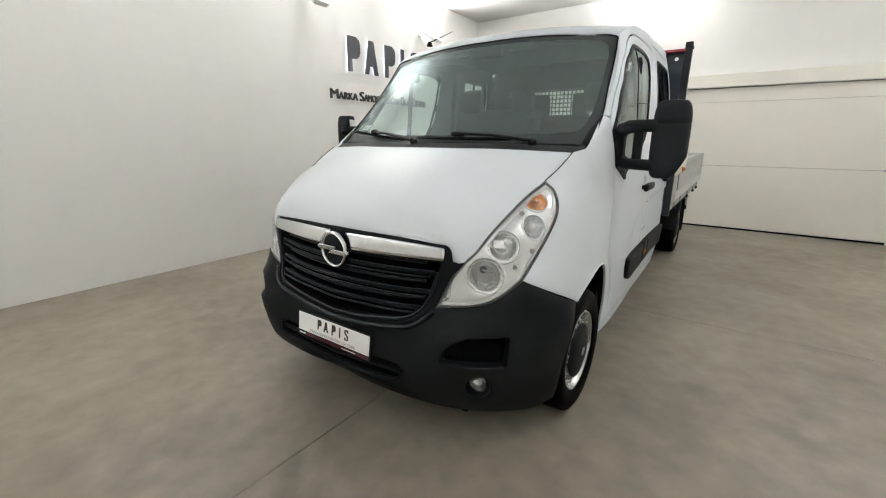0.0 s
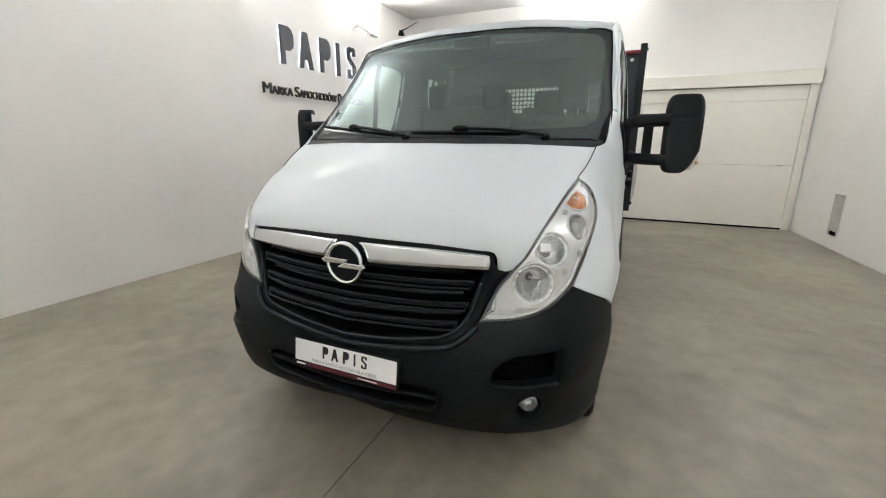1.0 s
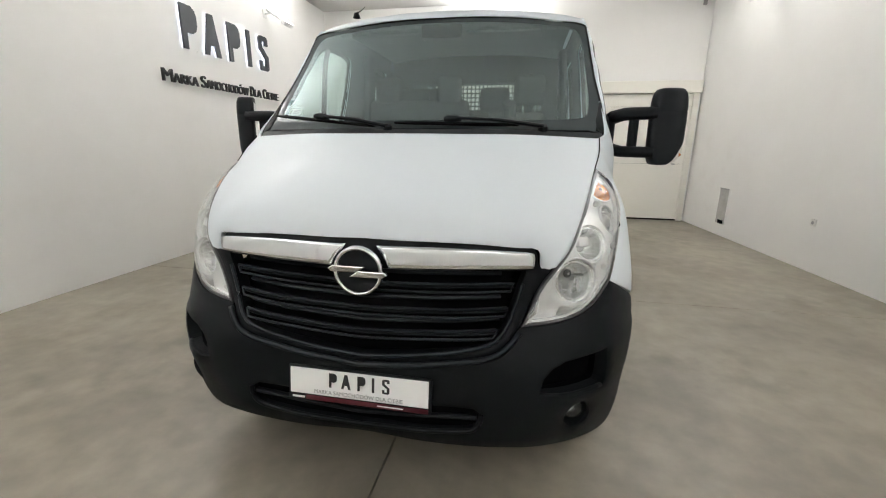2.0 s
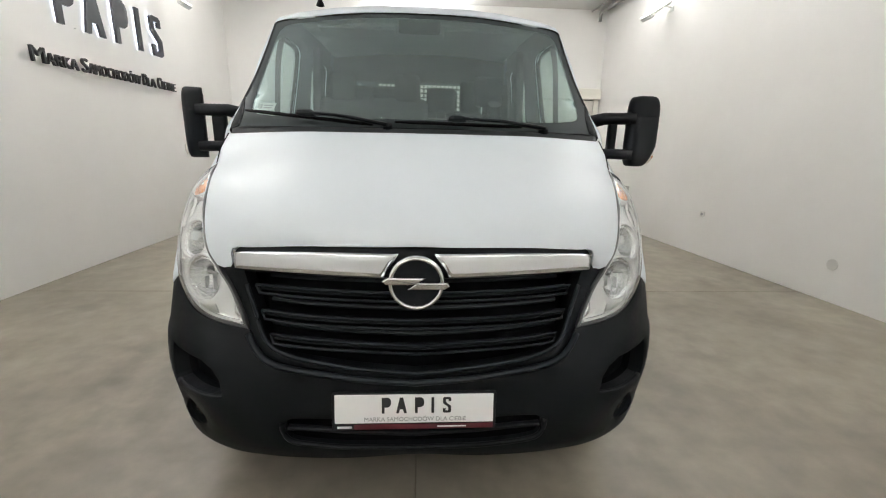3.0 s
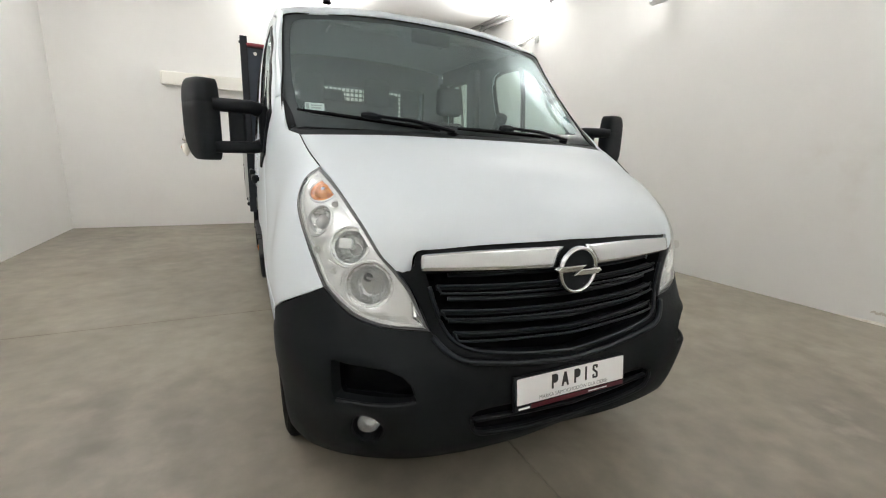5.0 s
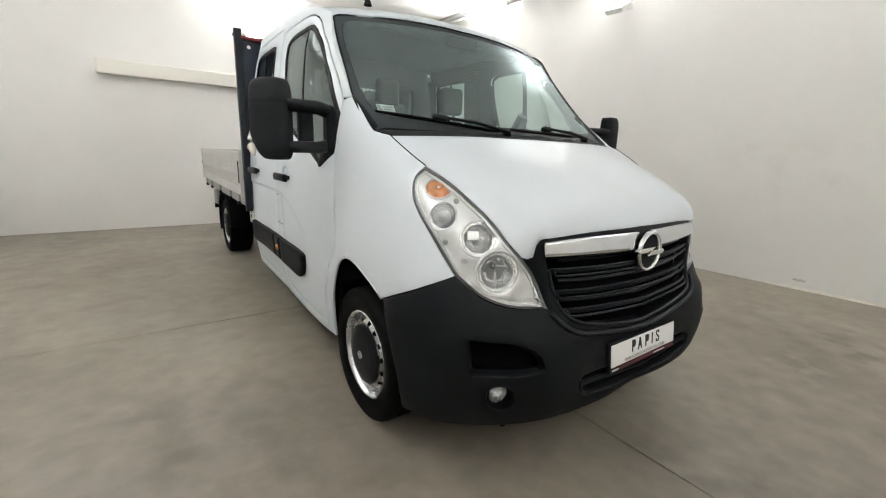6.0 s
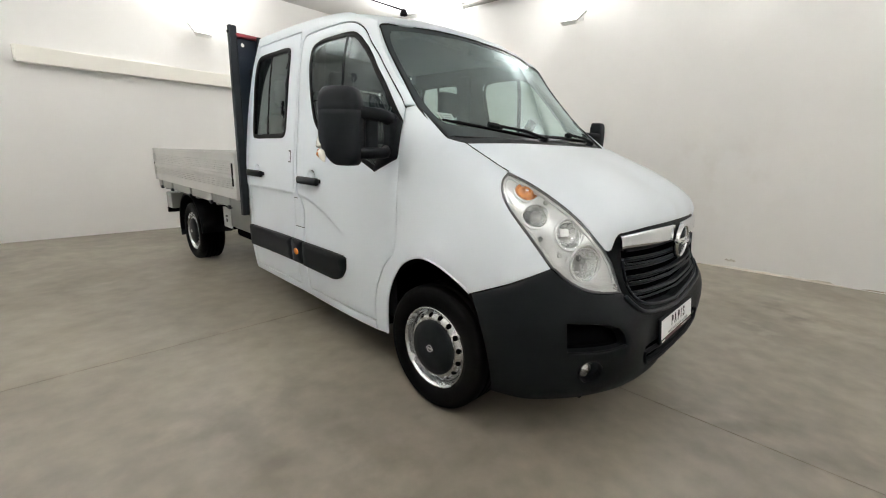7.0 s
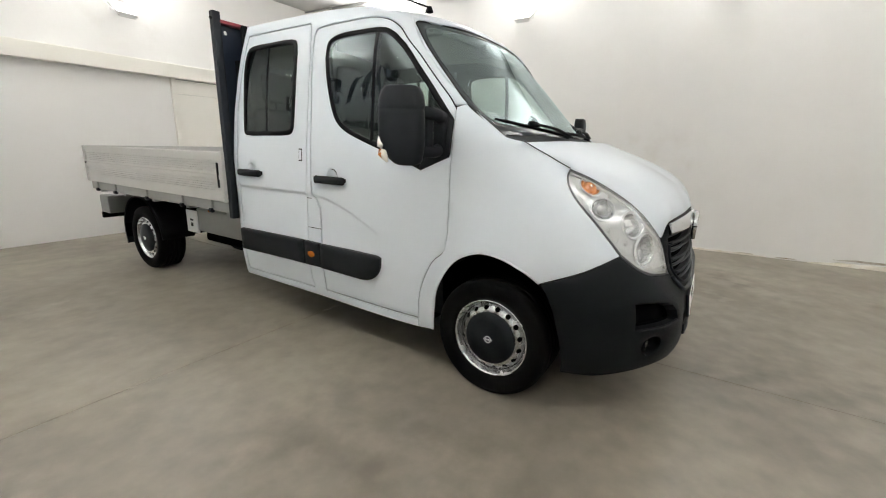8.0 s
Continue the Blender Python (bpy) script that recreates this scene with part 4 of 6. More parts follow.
part("opening_rim", tube(rim, 0.0075, 8), GRILLE_BLACK, grille, smooth=True)
for zo, zm in ((0.985, 0.98), (0.897, 0.886), (0.818, 0.797)):
    part("rib", tube(bow(NOSE, zo, zm, 0.5, -0.045), 0.009, 6), GRILLE_BLACK, grille)


def chrome_strip(side):
    """One half of the bright strip: an even bow with a crowned section, cut round the badge and rounded at its outer corners."""
    section = ((0.0, -0.014), (0.0, -0.0035), (0.035, 0.0), (0.09, 0.0012), (0.3, 0.0019), (0.5, 0.0022), (0.7, 0.0019), (0.92, 0.0010), (0.98, -0.001), (1.0, -0.005), (1.0, -0.014))
    bm, rows, n = bmesh.new(), [], 34
    for f, lift in section:
        z0 = 1.0805 - 0.077 * f
        x0 = math.sqrt(max(0.0, 0.1075 ** 2 - (z0 - 0.991) ** 2))
        edge = 0.0585 * min(f, 1 - f)
        x1 = 0.6135 - (0.012 - math.sqrt(max(0.0, 0.012 ** 2 - max(0.0, 0.012 - edge) ** 2)))
        row = []
        for k in range(n + 1):
            x = x0 + (x1 - x0) * k / n
            top = 1.0805 + 0.0065 * x - 0.0155 * max(0.0, x - 0.2) ** 2 / 0.16
            low = 1.0025 + 0.018 * x
            z = top + (low - top) * f
            y = -0.039 + 0.19 * x * x - f * (0.015 - 0.015 * x * x) - lift
            row.append(bm.verts.new((side * x, y, z)))
        rows.append(row)
    for a, b in zip(rows, rows[1:]):
        for k in range(n):
            bm.faces.new((a[k], a[k + 1], b[k + 1], b[k]))
    bm.faces.new([row[0] for row in rows])
    bm.faces.new([row[-1] for row in rows][::-1])
    bmesh.ops.recalc_face_normals(bm, faces=bm.faces[:])
    part("chrome_strip", bm, CHROME, van, "chrome strip above the grille", True)


for s in (-1, 1):
    chrome_strip(s)

# round badge: ring with a slanted bar
badge = part("badge", lathe([(0.0765, 0.0), (0.0765, 0.012), (0.080, 0.019), (0.085, 0.0215), (0.0905, 0.018), (0.0925, 0.008), (0.0925, -0.004), (0.0765, -0.004)], 56), SATIN, van, "round satin chrome badge", True)
badge.data.transform(pose(0, -0.052, 0.991, 0, 5, 0) @ pose(0, 0, 0, 0, 0, -90))
r = 0.091
BOLT = [(-1.22, 0.10), (-1.02, 0.23), (0.34, 0.23), (0.08, 0.05), (1.10, 0.05), (1.22, -0.08), (1.02, -0.21), (-0.34, -0.21), (-0.08, -0.03), (-1.10, -0.03)]
part("badge_bar", prism([(x * r, y * r) for x, y in BOLT], 0.02, pose(0, -0.056, 0.991, 90, 0, 0), bevel=0.004), SATIN, badge)
part("badge_back", lathe([(0.079, 0.002), (0.0005, 0.006)], 40, pose(0, -0.052, 0.991, 0, 5, 0) @ pose(0, 0, 0, 0, 0, -90)), TRIM_PLASTIC, badge)

# bumper
ARCH_FRONT = curve([(1.03, 0.552, 0.757), (1.04, 0.50, 0.68), (1.04, 0.463, 0.587), (1.035, 0.43, 0.47), (1.03, 0.41, 0.37), (1.03, 0.402, 0.284)], 4)
VENT = [(0.884, 0.128, 0.702), (0.80, 0.05, 0.700), (0.735, 0.0, 0.694), (0.69, -0.03, 0.672), (0.663, -0.05, 0.640), (0.650, -0.06, 0.592), (0.66, -0.055, 0.582), (0.868, 0.115, 0.560), (0.876, 0.12, 0.575)]
LOWER = curve([(0, -0.1, 0.500), (0.25, -0.1, 0.502), (0.43, -0.09, 0.507)], 3) + curve([(0.449, -0.09, 0.495), (0.444, -0.09, 0.455), (0.40, -0.09, 0.424), (0.2, -0.1, 0.407), (0, -0.1, 0.400)], 3)
FOG = (0.776, 0.468)
fog_flat = lambda r: circle((math.atan2(FOG[0], 0.95), FOG[1]), r / 1.2, 22, r)
flat_bump = lambda line: [BUMPER.flat(q)[:2] for q in line]
mirrored = lambda line: [(-a, b) for a, b in line]
line = both(BUMPER_TOP + LAMP_LOW[0:] + [(0.972, 0.368, 0.848)] + ARCH_FRONT + curve([(0.96, 0.26, 0.288), (0.85, 0.12, 0.312), (0.62, -0.03, 0.338), (0.4, -0.05, 0.338), (0, -0.06, 0.332)], 5))


def bumper_form(a, z):
    """Soft folds of the bumper: the frame round the grille, the lip above the lower opening and the tuck at the bottom."""
    u = abs(a) * 1.15
    d = -0.03 * max(0.0, (0.365 - 0.05 * min(1.0, max(0.0, (u - 0.55) / 0.2)) - z) / 0.07) ** 1.5
    fold = (u - 0.50) / 0.05
    if z < 0.72:
        d += 0.014 / (1 + math.exp(-max(-20, min(20, fold)))) * min(1, max(0, (z - 0.30) / 0.08)) - 0.007
    return d


bumper = panel("front_bumper", flat_bump(line), BUMPER, BLACK_PLASTIC, van, flat=True, step=0.035, thick=0.05, roll=0.005, shape=bumper_form,
               holes=[flat_bump(VENT), mirrored(flat_bump(VENT)), flat_bump(both(LOWER)), fog_flat(0.056), mirrored(fog_flat(0.056))], label="textured black plastic front bumper")
# near-black sheet close behind the lower opening paints its shade
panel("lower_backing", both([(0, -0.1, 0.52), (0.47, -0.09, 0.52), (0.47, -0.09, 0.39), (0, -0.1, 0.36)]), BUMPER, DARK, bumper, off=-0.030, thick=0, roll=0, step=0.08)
part("lower_bar", tube(bow(BUMPER, 0.473, 0.450, 0.44, -0.014), 0.0125, 8, flat=0.8), BLACK_PLASTIC, bumper)
lip = [Vector(BUMPER.point(*BUMPER.flat(q)[:2], 0.0)) for q in curve([(0, -0.1, 0.398), (0.2, -0.1, 0.404), (0.40, -0.09, 0.421), (0.447, -0.09, 0.455), (0.455, -0.09, 0.495)], 5)]
part("lower_lip", tube([Vector((-q.x, q.y, q.z)) for q in lip[:0:-1]] + lip, 0.0095, 8, flat=0.9), BLACK_PLASTIC, bumper, smooth=True)
part("grille_fold", tube([Vector(BUMPER.point(*BUMPER.flat(q)[:2], 0.004)) for q in BUMPER_TOP[::-1]] + [Vector((-BUMPER.point(*BUMPER.flat(q)[:2], 0.004)[0], *BUMPER.point(*BUMPER.flat(q)[:2], 0.004)[1:])) for q in BUMPER_TOP[1:]], 0.011, 8), GRILLE_BLACK, bumper, smooth=True)
for s in (-1, 1):
    # pocket and walls carry the vent's shade in their near-black colour
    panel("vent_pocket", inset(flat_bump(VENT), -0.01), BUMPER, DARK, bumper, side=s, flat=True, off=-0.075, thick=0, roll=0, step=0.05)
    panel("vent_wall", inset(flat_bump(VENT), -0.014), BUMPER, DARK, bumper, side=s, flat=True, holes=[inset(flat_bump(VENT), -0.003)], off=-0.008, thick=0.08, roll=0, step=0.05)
    shelf = [BUMPER.point(*BUMPER.flat(q)[:2], -0.005) for q in curve([(0.868, 0.115, 0.556), (0.78, 0.03, 0.566), (0.70, -0.03, 0.574), (0.645, -0.06, 0.582)], 4)]
    part("vent_lip", tube([(s * p[0], p[1], p[2]) for p in shelf], 0.010, 8, flat=0.9), BLACK_PLASTIC, bumper, smooth=True)
    c = BUMPER.point(math.atan2(FOG[0], 0.95), FOG[1], -0.010)
    turn = Matrix.Translation((s * c[0], c[1], c[2])) @ pose(0, 0, 0, 0, 0, -90 + s * 15)
    fog = part("fog_lamp", lathe([(0.060, 0.0), (0.056, -0.02), (0.052, -0.085), (0.0005, -0.09)], 28, turn), TRIM_PLASTIC, van, "round fog lamp in a black cup", True)
    part("fog_reflector", lathe([(0.040, -0.022), (0.037, -0.036), (0.027, -0.050), (0.0005, -0.054)], 28, turn), FOG_SILVER, fog, smooth=True)
    part("fog_glass", lathe([(0.046, -0.020), (0.042, -0.014), (0.029, -0.008), (0.0005, -0.006)], 28, turn), LENS_GLASS, fog, smooth=True)

# number plate in its holder
TILT_P = pose(-0.003, -0.101, 0.546, 83, 0, 0) @ Matrix.Diagonal((1.033, 1, 1, 1))
plate = part("plate_holder", shift(box((-0.272, -0.069, -0.012), (0.272, 0.066, 0.006), 0.006), TILT_P), TRIM_PLASTIC, van, "black plate holder with a red strip")
part("plate", shift(box((-0.262, -0.042, 0.004), (0.262, 0.060, 0.009), 0.004), TILT_P), PLATE, plate, "white dealer plate with dark shapes")
part("plate_strip", shift(box((-0.20, -0.064, 0.004), (0.262, -0.047, 0.008), 0.001), TILT_P), DARK_RED, plate)
part("strip_bar", shift(box((-0.254, -0.060, 0.005), (-0.206, -0.053, 0.0085)), TILT_P), PLATE, plate)
part("strip_bar", shift(box((0.075, -0.058, 0.005), (0.172, -0.0535, 0.0088)), TILT_P), PLATE, plate)


def sign_shapes(h):
    """Five plain upright shapes, h high: (left edge, outline)."""
    flag = [(0, 0), (0.13, 0), (0.13, 0.38), (0.30, 0.38), (0.40, 0.46), (0.44, 0.58), (0.44, 0.80), (0.40, 0.92), (0.30, 1), (0, 1)]
    wedge = [(0, 0), (0.13, 0), (0.185, 0.25), (0.335, 0.25), (0.39, 0), (0.52, 0), (0.34, 1), (0.18, 1)]
    bar = [(0, 0), (0.13, 0), (0.13, 1), (0, 1)]
    snake = [(0.06, 0), (0.34, 0), (0.42, 0.06), (0.42, 0.42), (0.16, 0.68), (0.16, 0.86), (0.29, 0.86), (0.29, 0.74), (0.42, 0.74), (0.42, 0.94), (0.36, 1), (0.10, 1), (0.02, 0.94),
             (0.02, 0.62), (0.28, 0.36), (0.28, 0.13), (0.15, 0.13), (0.15, 0.28), (0.02, 0.28), (0.02, 0.06)]
    return [(left, [(x * h, y * h) for x, y in shape]) for left, shape in ((0.0, flag), (0.172, wedge), (0.40, flag), (0.60, bar), (0.735, snake))]


for left, shape in sign_shapes(0.056):
    part("sign_shape", prism([(x * 1.22, y) for x, y in shape], 0.0012, TILT_P @ pose(-0.108 + left * 0.272, -0.006, 0.0088)), INK, plate)
words("slogan", "MARKA SAMOCHODÓW DLA CIEBIE", 0.015, 0.335, TILT_P @ pose(-0.165, -0.034, 0.0102), GREY_INK, plate, 0.0008, "thin grey lettering")

# headlamps
flat_nose = lambda line: [NOSE.flat(q)[:2] for q in line]
LAMP = LAMP_LOW + LAMP_BACK[1:] + curve([(0.852, 0.502, 1.338), (0.831, 0.404, 1.299), (0.806, 0.299, 1.242), (0.770, 0.182, 1.159), (0.729, 0.098, 1.066), (0.688, 0.066, 1.012)], 4) + INNER[1:-1]


def way_out(sheet, a, z):
    """The direction square to a sheet, outwards."""
    p = Vector(sheet.point(a, z))
    out = (Vector(sheet.point(a + 1e-3, z)) - p).cross(Vector(sheet.point(a, z + 1e-3)) - p).normalized()
    return out if out.x > 0 else -out


for s in (-1, 1):
    flat_lamp = inset(flat_nose(LAMP), 0.003)
    lamp = panel("headlamp", flat_lamp, NOSE, LAMP_RIM, van, side=s, flat=True, holes=[inset(flat_lamp, 0.0085)], step=0.03, off=0.0, thick=0.04, roll=0.003, label="clear swept-back headlamp with amber indicator")
    panel("lens", inset(flat_lamp, 0.006), NOSE, LENS_GLASS, lamp, side=s, flat=True, step=0.03, off=0.004, thick=0.004, roll=0.006)
    BOWLS = [(0.955, 1.266, 0.056), (0.920, 1.160, 0.058), (0.782, 1.086, 0.071), (0.710, 0.953, 0.084)]
    placed = [(a, z, way_out(NOSE, a, z), rr) for a, z, rr in BOWLS]
    sunk = lambda a, z: 0.0025 * math.sin(26 * z + 5 * a)
    holes = [circle((a, z), rr * 0.98 / NOSE.height(a, z), 26, rr * 0.98 * math.sqrt(1 - way.z ** 2)) for a, z, way, rr in placed]
    panel("lamp_bezel", inset(flat_lamp, 0.010), NOSE, LAMP_SILVER, lamp, side=s, flat=True, step=0.02, deep=0.018, thick=0.012, roll=0.004, shape=sunk, holes=holes)
    panel("lamp_back", inset(flat_lamp, 0.014), NOSE, LAMP_GREY, lamp, side=s, flat=True, step=0.04, deep=0.08, thick=0, roll=0)
    panel("lamp_wall", inset(flat_lamp, 0.009), NOSE, LAMP_SILVER, lamp, side=s, flat=True, holes=[inset(flat_lamp, 0.018)], step=0.02, deep=0.006, thick=0.04, roll=0.004)
    for (a, z, out, rr), is_amber in zip(placed, (True, False, False, False)):
        c = Vector(NOSE.point(a, z)) - out * (0.016 if is_amber else 0.020)
        out = (out + Vector((0, -0.05 if rr < 0.06 else -0.2, 0))).normalized()
        m = Matrix.Translation((s * c.x, c.y, c.z)) @ Vector((s * out.x, out.y, out.z)).to_track_quat("X", "Z").to_matrix().to_4x4()
        k = rr / 0.078
        inner = 0.80 if rr > 0.07 else 1.0
        if inner < 1:
            part("reflector_ring", lathe([(rr * 1.06, 0.0), (rr * 1.00, -0.003), (rr * 0.92, -0.008), (rr * 0.84, -0.011), (rr * 0.81, -0.008), (rr * 0.79, -0.016)], 36, m), REFLECTOR, lamp, smooth=True)
        bowl = [(rr * inner * q, -0.012 * (inner < 1) + d * k) for q, d in ((1.03, 0.0), (1.0, -0.006), (0.88, -0.026), (0.66, -0.044), (0.34, -0.056), (0.01, -0.058))]
        part("reflector", lathe(bowl, 32, m), REFLECTOR, lamp, smooth=True)
        part("reflector_rim", lathe([(rr * 1.08, -0.004), (rr * 1.05, 0.004), (rr * 0.97, 0.003), (rr * 0.96, -0.006)], 32, m), LAMP_SILVER, lamp, smooth=True)
        if is_amber:
            part("bulb", lathe([(rr * 0.94, -0.004), (rr * 0.90, -0.006), (rr * 0.70, -0.010), (rr * 0.62, -0.004), (rr * 0.52, 0.004), (rr * 0.30, 0.009), (0.0005, 0.010)], 28, m), BULB_AMBER, lamp, "amber indicator bulb", True)
            part("bulb_cap", lathe([(0.0005, 0.0115), (rr * 0.12, 0.0105), (rr * 0.18, 0.007)], 16, m), SATIN, lamp, smooth=True)
        else:
            if rr < 0.06:
                part("bulb", lathe([(0.0005, 0.0), (rr * 0.30, -0.004), (rr * 0.46, -0.014), (rr * 0.44, -0.026), (rr * 0.28, -0.034)], 20, m), LAMP_GREY, lamp, "grey glass bulb", True)
            elif rr < 0.075:
                part("bulb_shield", shift(box((-0.034, -rr * 0.62, -rr * 0.10), (-0.008, rr * 0.04, rr * 0.42), 0.004), m), LAMP_SILVER, lamp, "silver box shield")
                part("bulb", lathe([(0.0005, -0.012), (rr * 0.10, -0.015), (rr * 0.13, -0.022), (rr * 0.12, -0.045)], 14, m), LAMP_GREY, lamp, smooth=True)
            else:
                part("bulb", shift(tube([(-0.020, -rr * 0.05, rr * 0.26), (-0.020, rr * 0.50, rr * 0.20)], [0.004, 0.006], 8), m), LAMP_GREY, lamp, "bulb lying across the bowl", True)
                part("bulb_holder", lathe([(rr * 0.20, -0.040), (rr * 0.17, -0.034), (rr * 0.06, -0.032)], 16, m @ Matrix.Translation((0, -rr * 0.12, rr * 0.26))), LAMP_RIM, lamp, smooth=True)
                for w in (-0.42, 0.05, 0.42):
                    part("reflector_rib", shift(box((-0.050, w * rr - 0.001, -rr * 0.62), (-0.034, w * rr + 0.001, -rr * 0.08)), m), LAMP_SILVER, lamp)
    a, z, _, rr = placed[3]
    arc = [NOSE.point(a + 1.16 * rr / 1.2 * math.cos(k), z + 1.16 * rr * math.sin(k), -0.030) for k in np.linspace(math.radians(165), math.radians(330), 22)]
    part("reflector_rim", tube([(s * p[0], p[1], p[2]) for p in arc], [0.002] + [0.0035] * 20 + [0.002], 8), LAMP_GREY, lamp, smooth=True)
    a, z, _, rr = placed[2]
    arc = [NOSE.point(a + 1.22 * rr / 1.2 * math.cos(k), z + 1.22 * rr * math.sin(k), -0.032) for k in np.linspace(math.radians(-20), math.radians(200), 20)]
    part("reflector_rim", tube([(s * p[0], p[1], p[2]) for p in arc], [0.002] + [0.0035] * 18 + [0.002], 8), LAMP_GREY, lamp, smooth=True)
    panel("side_facet", [(0.790, 1.004), (0.850, 1.028), (0.868, 0.985), (0.832, 0.935), (0.800, 0.945)], NOSE, LAMP_SILVER, lamp, side=s, flat=True, step=0.02, deep=0.013, thick=0.004, roll=0.002)
    panel("tip_facet", [(0.640, 0.838), (0.720, 0.848), (0.770, 0.868), (0.700, 0.862), (0.655, 0.868)], NOSE, LAMP_GREY, lamp, side=s, flat=True, step=0.02, deep=0.012, thick=0.004, roll=0.002)
    for a, z in ((0.875, 1.212), (0.895, 1.055), (0.822, 0.992)):
        part("lamp_stud", lathe([(0.0005, 0.004), (0.008, 0.007), (0.011, 0.006), (0.013, 0.0)], 16, Matrix.Translation((s * (NOSE.point(a, z)[0] - 0.008), NOSE.point(a, z)[1] + 0.011, z)) @ pose(0, 0, 0, 0, 0, -90 + s * 30)), LAMP_GREY, lamp, smooth=True)
    fin = [NOSE.point(*NOSE.flat(q)[:2], -0.012) for q in ((0.60, 0.01, 0.815), (0.635, 0.025, 0.85), (0.645, 0.035, 0.90))]
    part("lamp_fin", tube([(s * p[0], p[1], p[2]) for p in fin], [0.004, 0.012, 0.004], 8), SATIN, lamp)

# ---- mirrors ----
def door_mirror(s, at, wide, deep, turn):
    """A tall mirror on two arms. at: its middle; wide, deep and turn: how its housing is sized and swung."""
    co, si = math.cos(turn), math.sin(turn)

    def H(u, y, z):
        """A place on the housing."""
        p, q = (u - 1.284) * wide, (y - 1.278) * deep
        return (s * (at[0] + co * p - si * q), at[1] + si * p + co * q, z)

    ax, ay = s * 1.08, 1.20 + (at[1] - 1.278) * 0.4
    hx, hy, _ = H(1.22, 1.215, 0) if turn < 0.5 else H(1.203, 1.30, 0)
    m = part("door_mirror", tube([(s * 1.03, 1.19, 1.585), (ax, ay, 1.600), (hx, hy, 1.600)], [0.040, 0.036, 0.033], 12, flat=0.95), TRIM_PLASTIC, van, "large black door mirror on two arms", True)
    part("mirror_arm", tube([(s * 1.03, 1.20, 1.415), (ax, ay, 1.402), (hx, hy, 1.400)], [0.036, 0.030, 0.029], 12), TRIM_PLASTIC, m, smooth=True)
    ly = 1.225 + (at[1] - 1.278) * 0.55
    part("mirror_link", box((s * 1.105, ly - 0.025, 1.41), (s * (1.152 + 0.03 * (turn > 0.5)), ly + 0.025, 1.60), 0.014), TRIM_PLASTIC, m)
    part("mirror_foot", box((s * 1.0, 1.155, 1.375), (s * 1.045, 1.235, 1.615), 0.016, 3), TRIM_PLASTIC, m)
    bm = bmesh.new()
    rows = []
    n = 26
    for z in sorted([1.5285 - 0.1935 * math.cos(math.pi * k / 22) for k in range(23)] + [1.603, 1.6065, 1.611, 1.6145]):
        cut = 0.0025 if 1.605 < z < 1.613 else 0.0
        e = abs((z - 1.5285) / 0.1935)
        full = max(0.03, (1 - e ** 4.5) ** (1 / 2.6))
        u0, u1 = 1.190 + 0.045 * (1 - full) + cut, 1.378 - 0.048 * (1 - full) - cut
        if z < 1.45:
            u1 -= 0.045 * (1.45 - z) / 0.115
        front, rear = 1.170 + 0.05 * (1 - full) + cut, 1.385 - cut
        row = []
        for i in range(n):
            a = 2 * math.pi * i / n
            ca, sa = math.cos(a), math.sin(a)
            x = (u0 + u1) / 2 + (u1 - u0) / 2 * math.copysign(abs(ca) ** 0.5, ca)
            y = (front + rear) / 2 + (rear - front) / 2 * math.copysign(abs(sa) ** (0.75 if sa < 0 else 0.35), sa)
            row.append(bm.verts.new(H(x, y, z)))
        rows.append(row)
    for a, b in zip(rows, rows[1:]):
        for i in range(n):
            bm.faces.new((a[i], a[(i + 1) % n], b[(i + 1) % n], b[i]))
    bm.faces.new(rows[0])
    bm.faces.new(rows[-1])
    bmesh.ops.recalc_face_normals(bm, faces=bm.faces[:])
    part("mirror_housing", bm, TRIM_PLASTIC, m, "black plastic mirror housing", True)
    for u0, u1, z0, z1 in ((1.225, 1.345, 1.43, 1.69), (1.225, 1.32, 1.36, 1.41)):
        corner = [H(u, 1.384, z) for u, z in ((u0, z0), (u1, z0), (u1, z1), (u0, z1))]
        bm = bmesh.new()
        ring = [[bm.verts.new((x, y + d, z)) for x, y, z in corner] for d in (0, 0.004)]
        bm.faces.new(ring[0])
        bm.faces.new(ring[1][::-1])
        for i in range(4):
            bm.faces.new((ring[0][i], ring[1][i], ring[1][(i + 1) % 4], ring[0][(i + 1) % 4]))
        bmesh.ops.recalc_face_normals(bm, faces=bm.faces[:])
        part("mirror_glass", bm, CHROME, m)
    # the indicator wraps round the outer lower edge: a clear lens that tapers to its ends, amber in its lower half
    swung = 0.09 if turn > 0.5 else 0.0
    spine = [H(1.374, 1.315 - swung, 1.478), H(1.371, 1.306 - swung, 1.455), H(1.366, 1.296 - swung, 1.430), H(1.357, 1.282 - swung, 1.400), H(1.345, 1.268 - swung, 1.372), H(1.336, 1.262 - swung, 1.352)]
    part("indicator", tube(spine, [0.003, 0.011, 0.018, 0.022, 0.016, 0.005], 12), WHITE_LENS, m, "clear mirror indicator lens", True)
    part("indicator_bulb", tube([H(1.366, 1.290 - swung, 1.412), H(1.359, 1.278 - swung, 1.392), H(1.350, 1.267 - swung, 1.370)], [0.010, 0.0205, 0.010], 10), BULB_AMBER, m, "amber lower half of the lens", True)


door_mirror(-1, (1.305, 1.245), 1.245, 0.505, 1.082)
door_mirror(1, (1.285, 1.068), 0.93, 0.46, 0.1)
aerial = part("aerial", lathe([(0.0005, 0.035), (0.014, 0.032), (0.022, 0.012), (0.026, 0.0)], 16, pose(-0.62, 1.565, 2.262, 0, -90, 0)), SEAL, van, "black roof aerial with a thin rod")
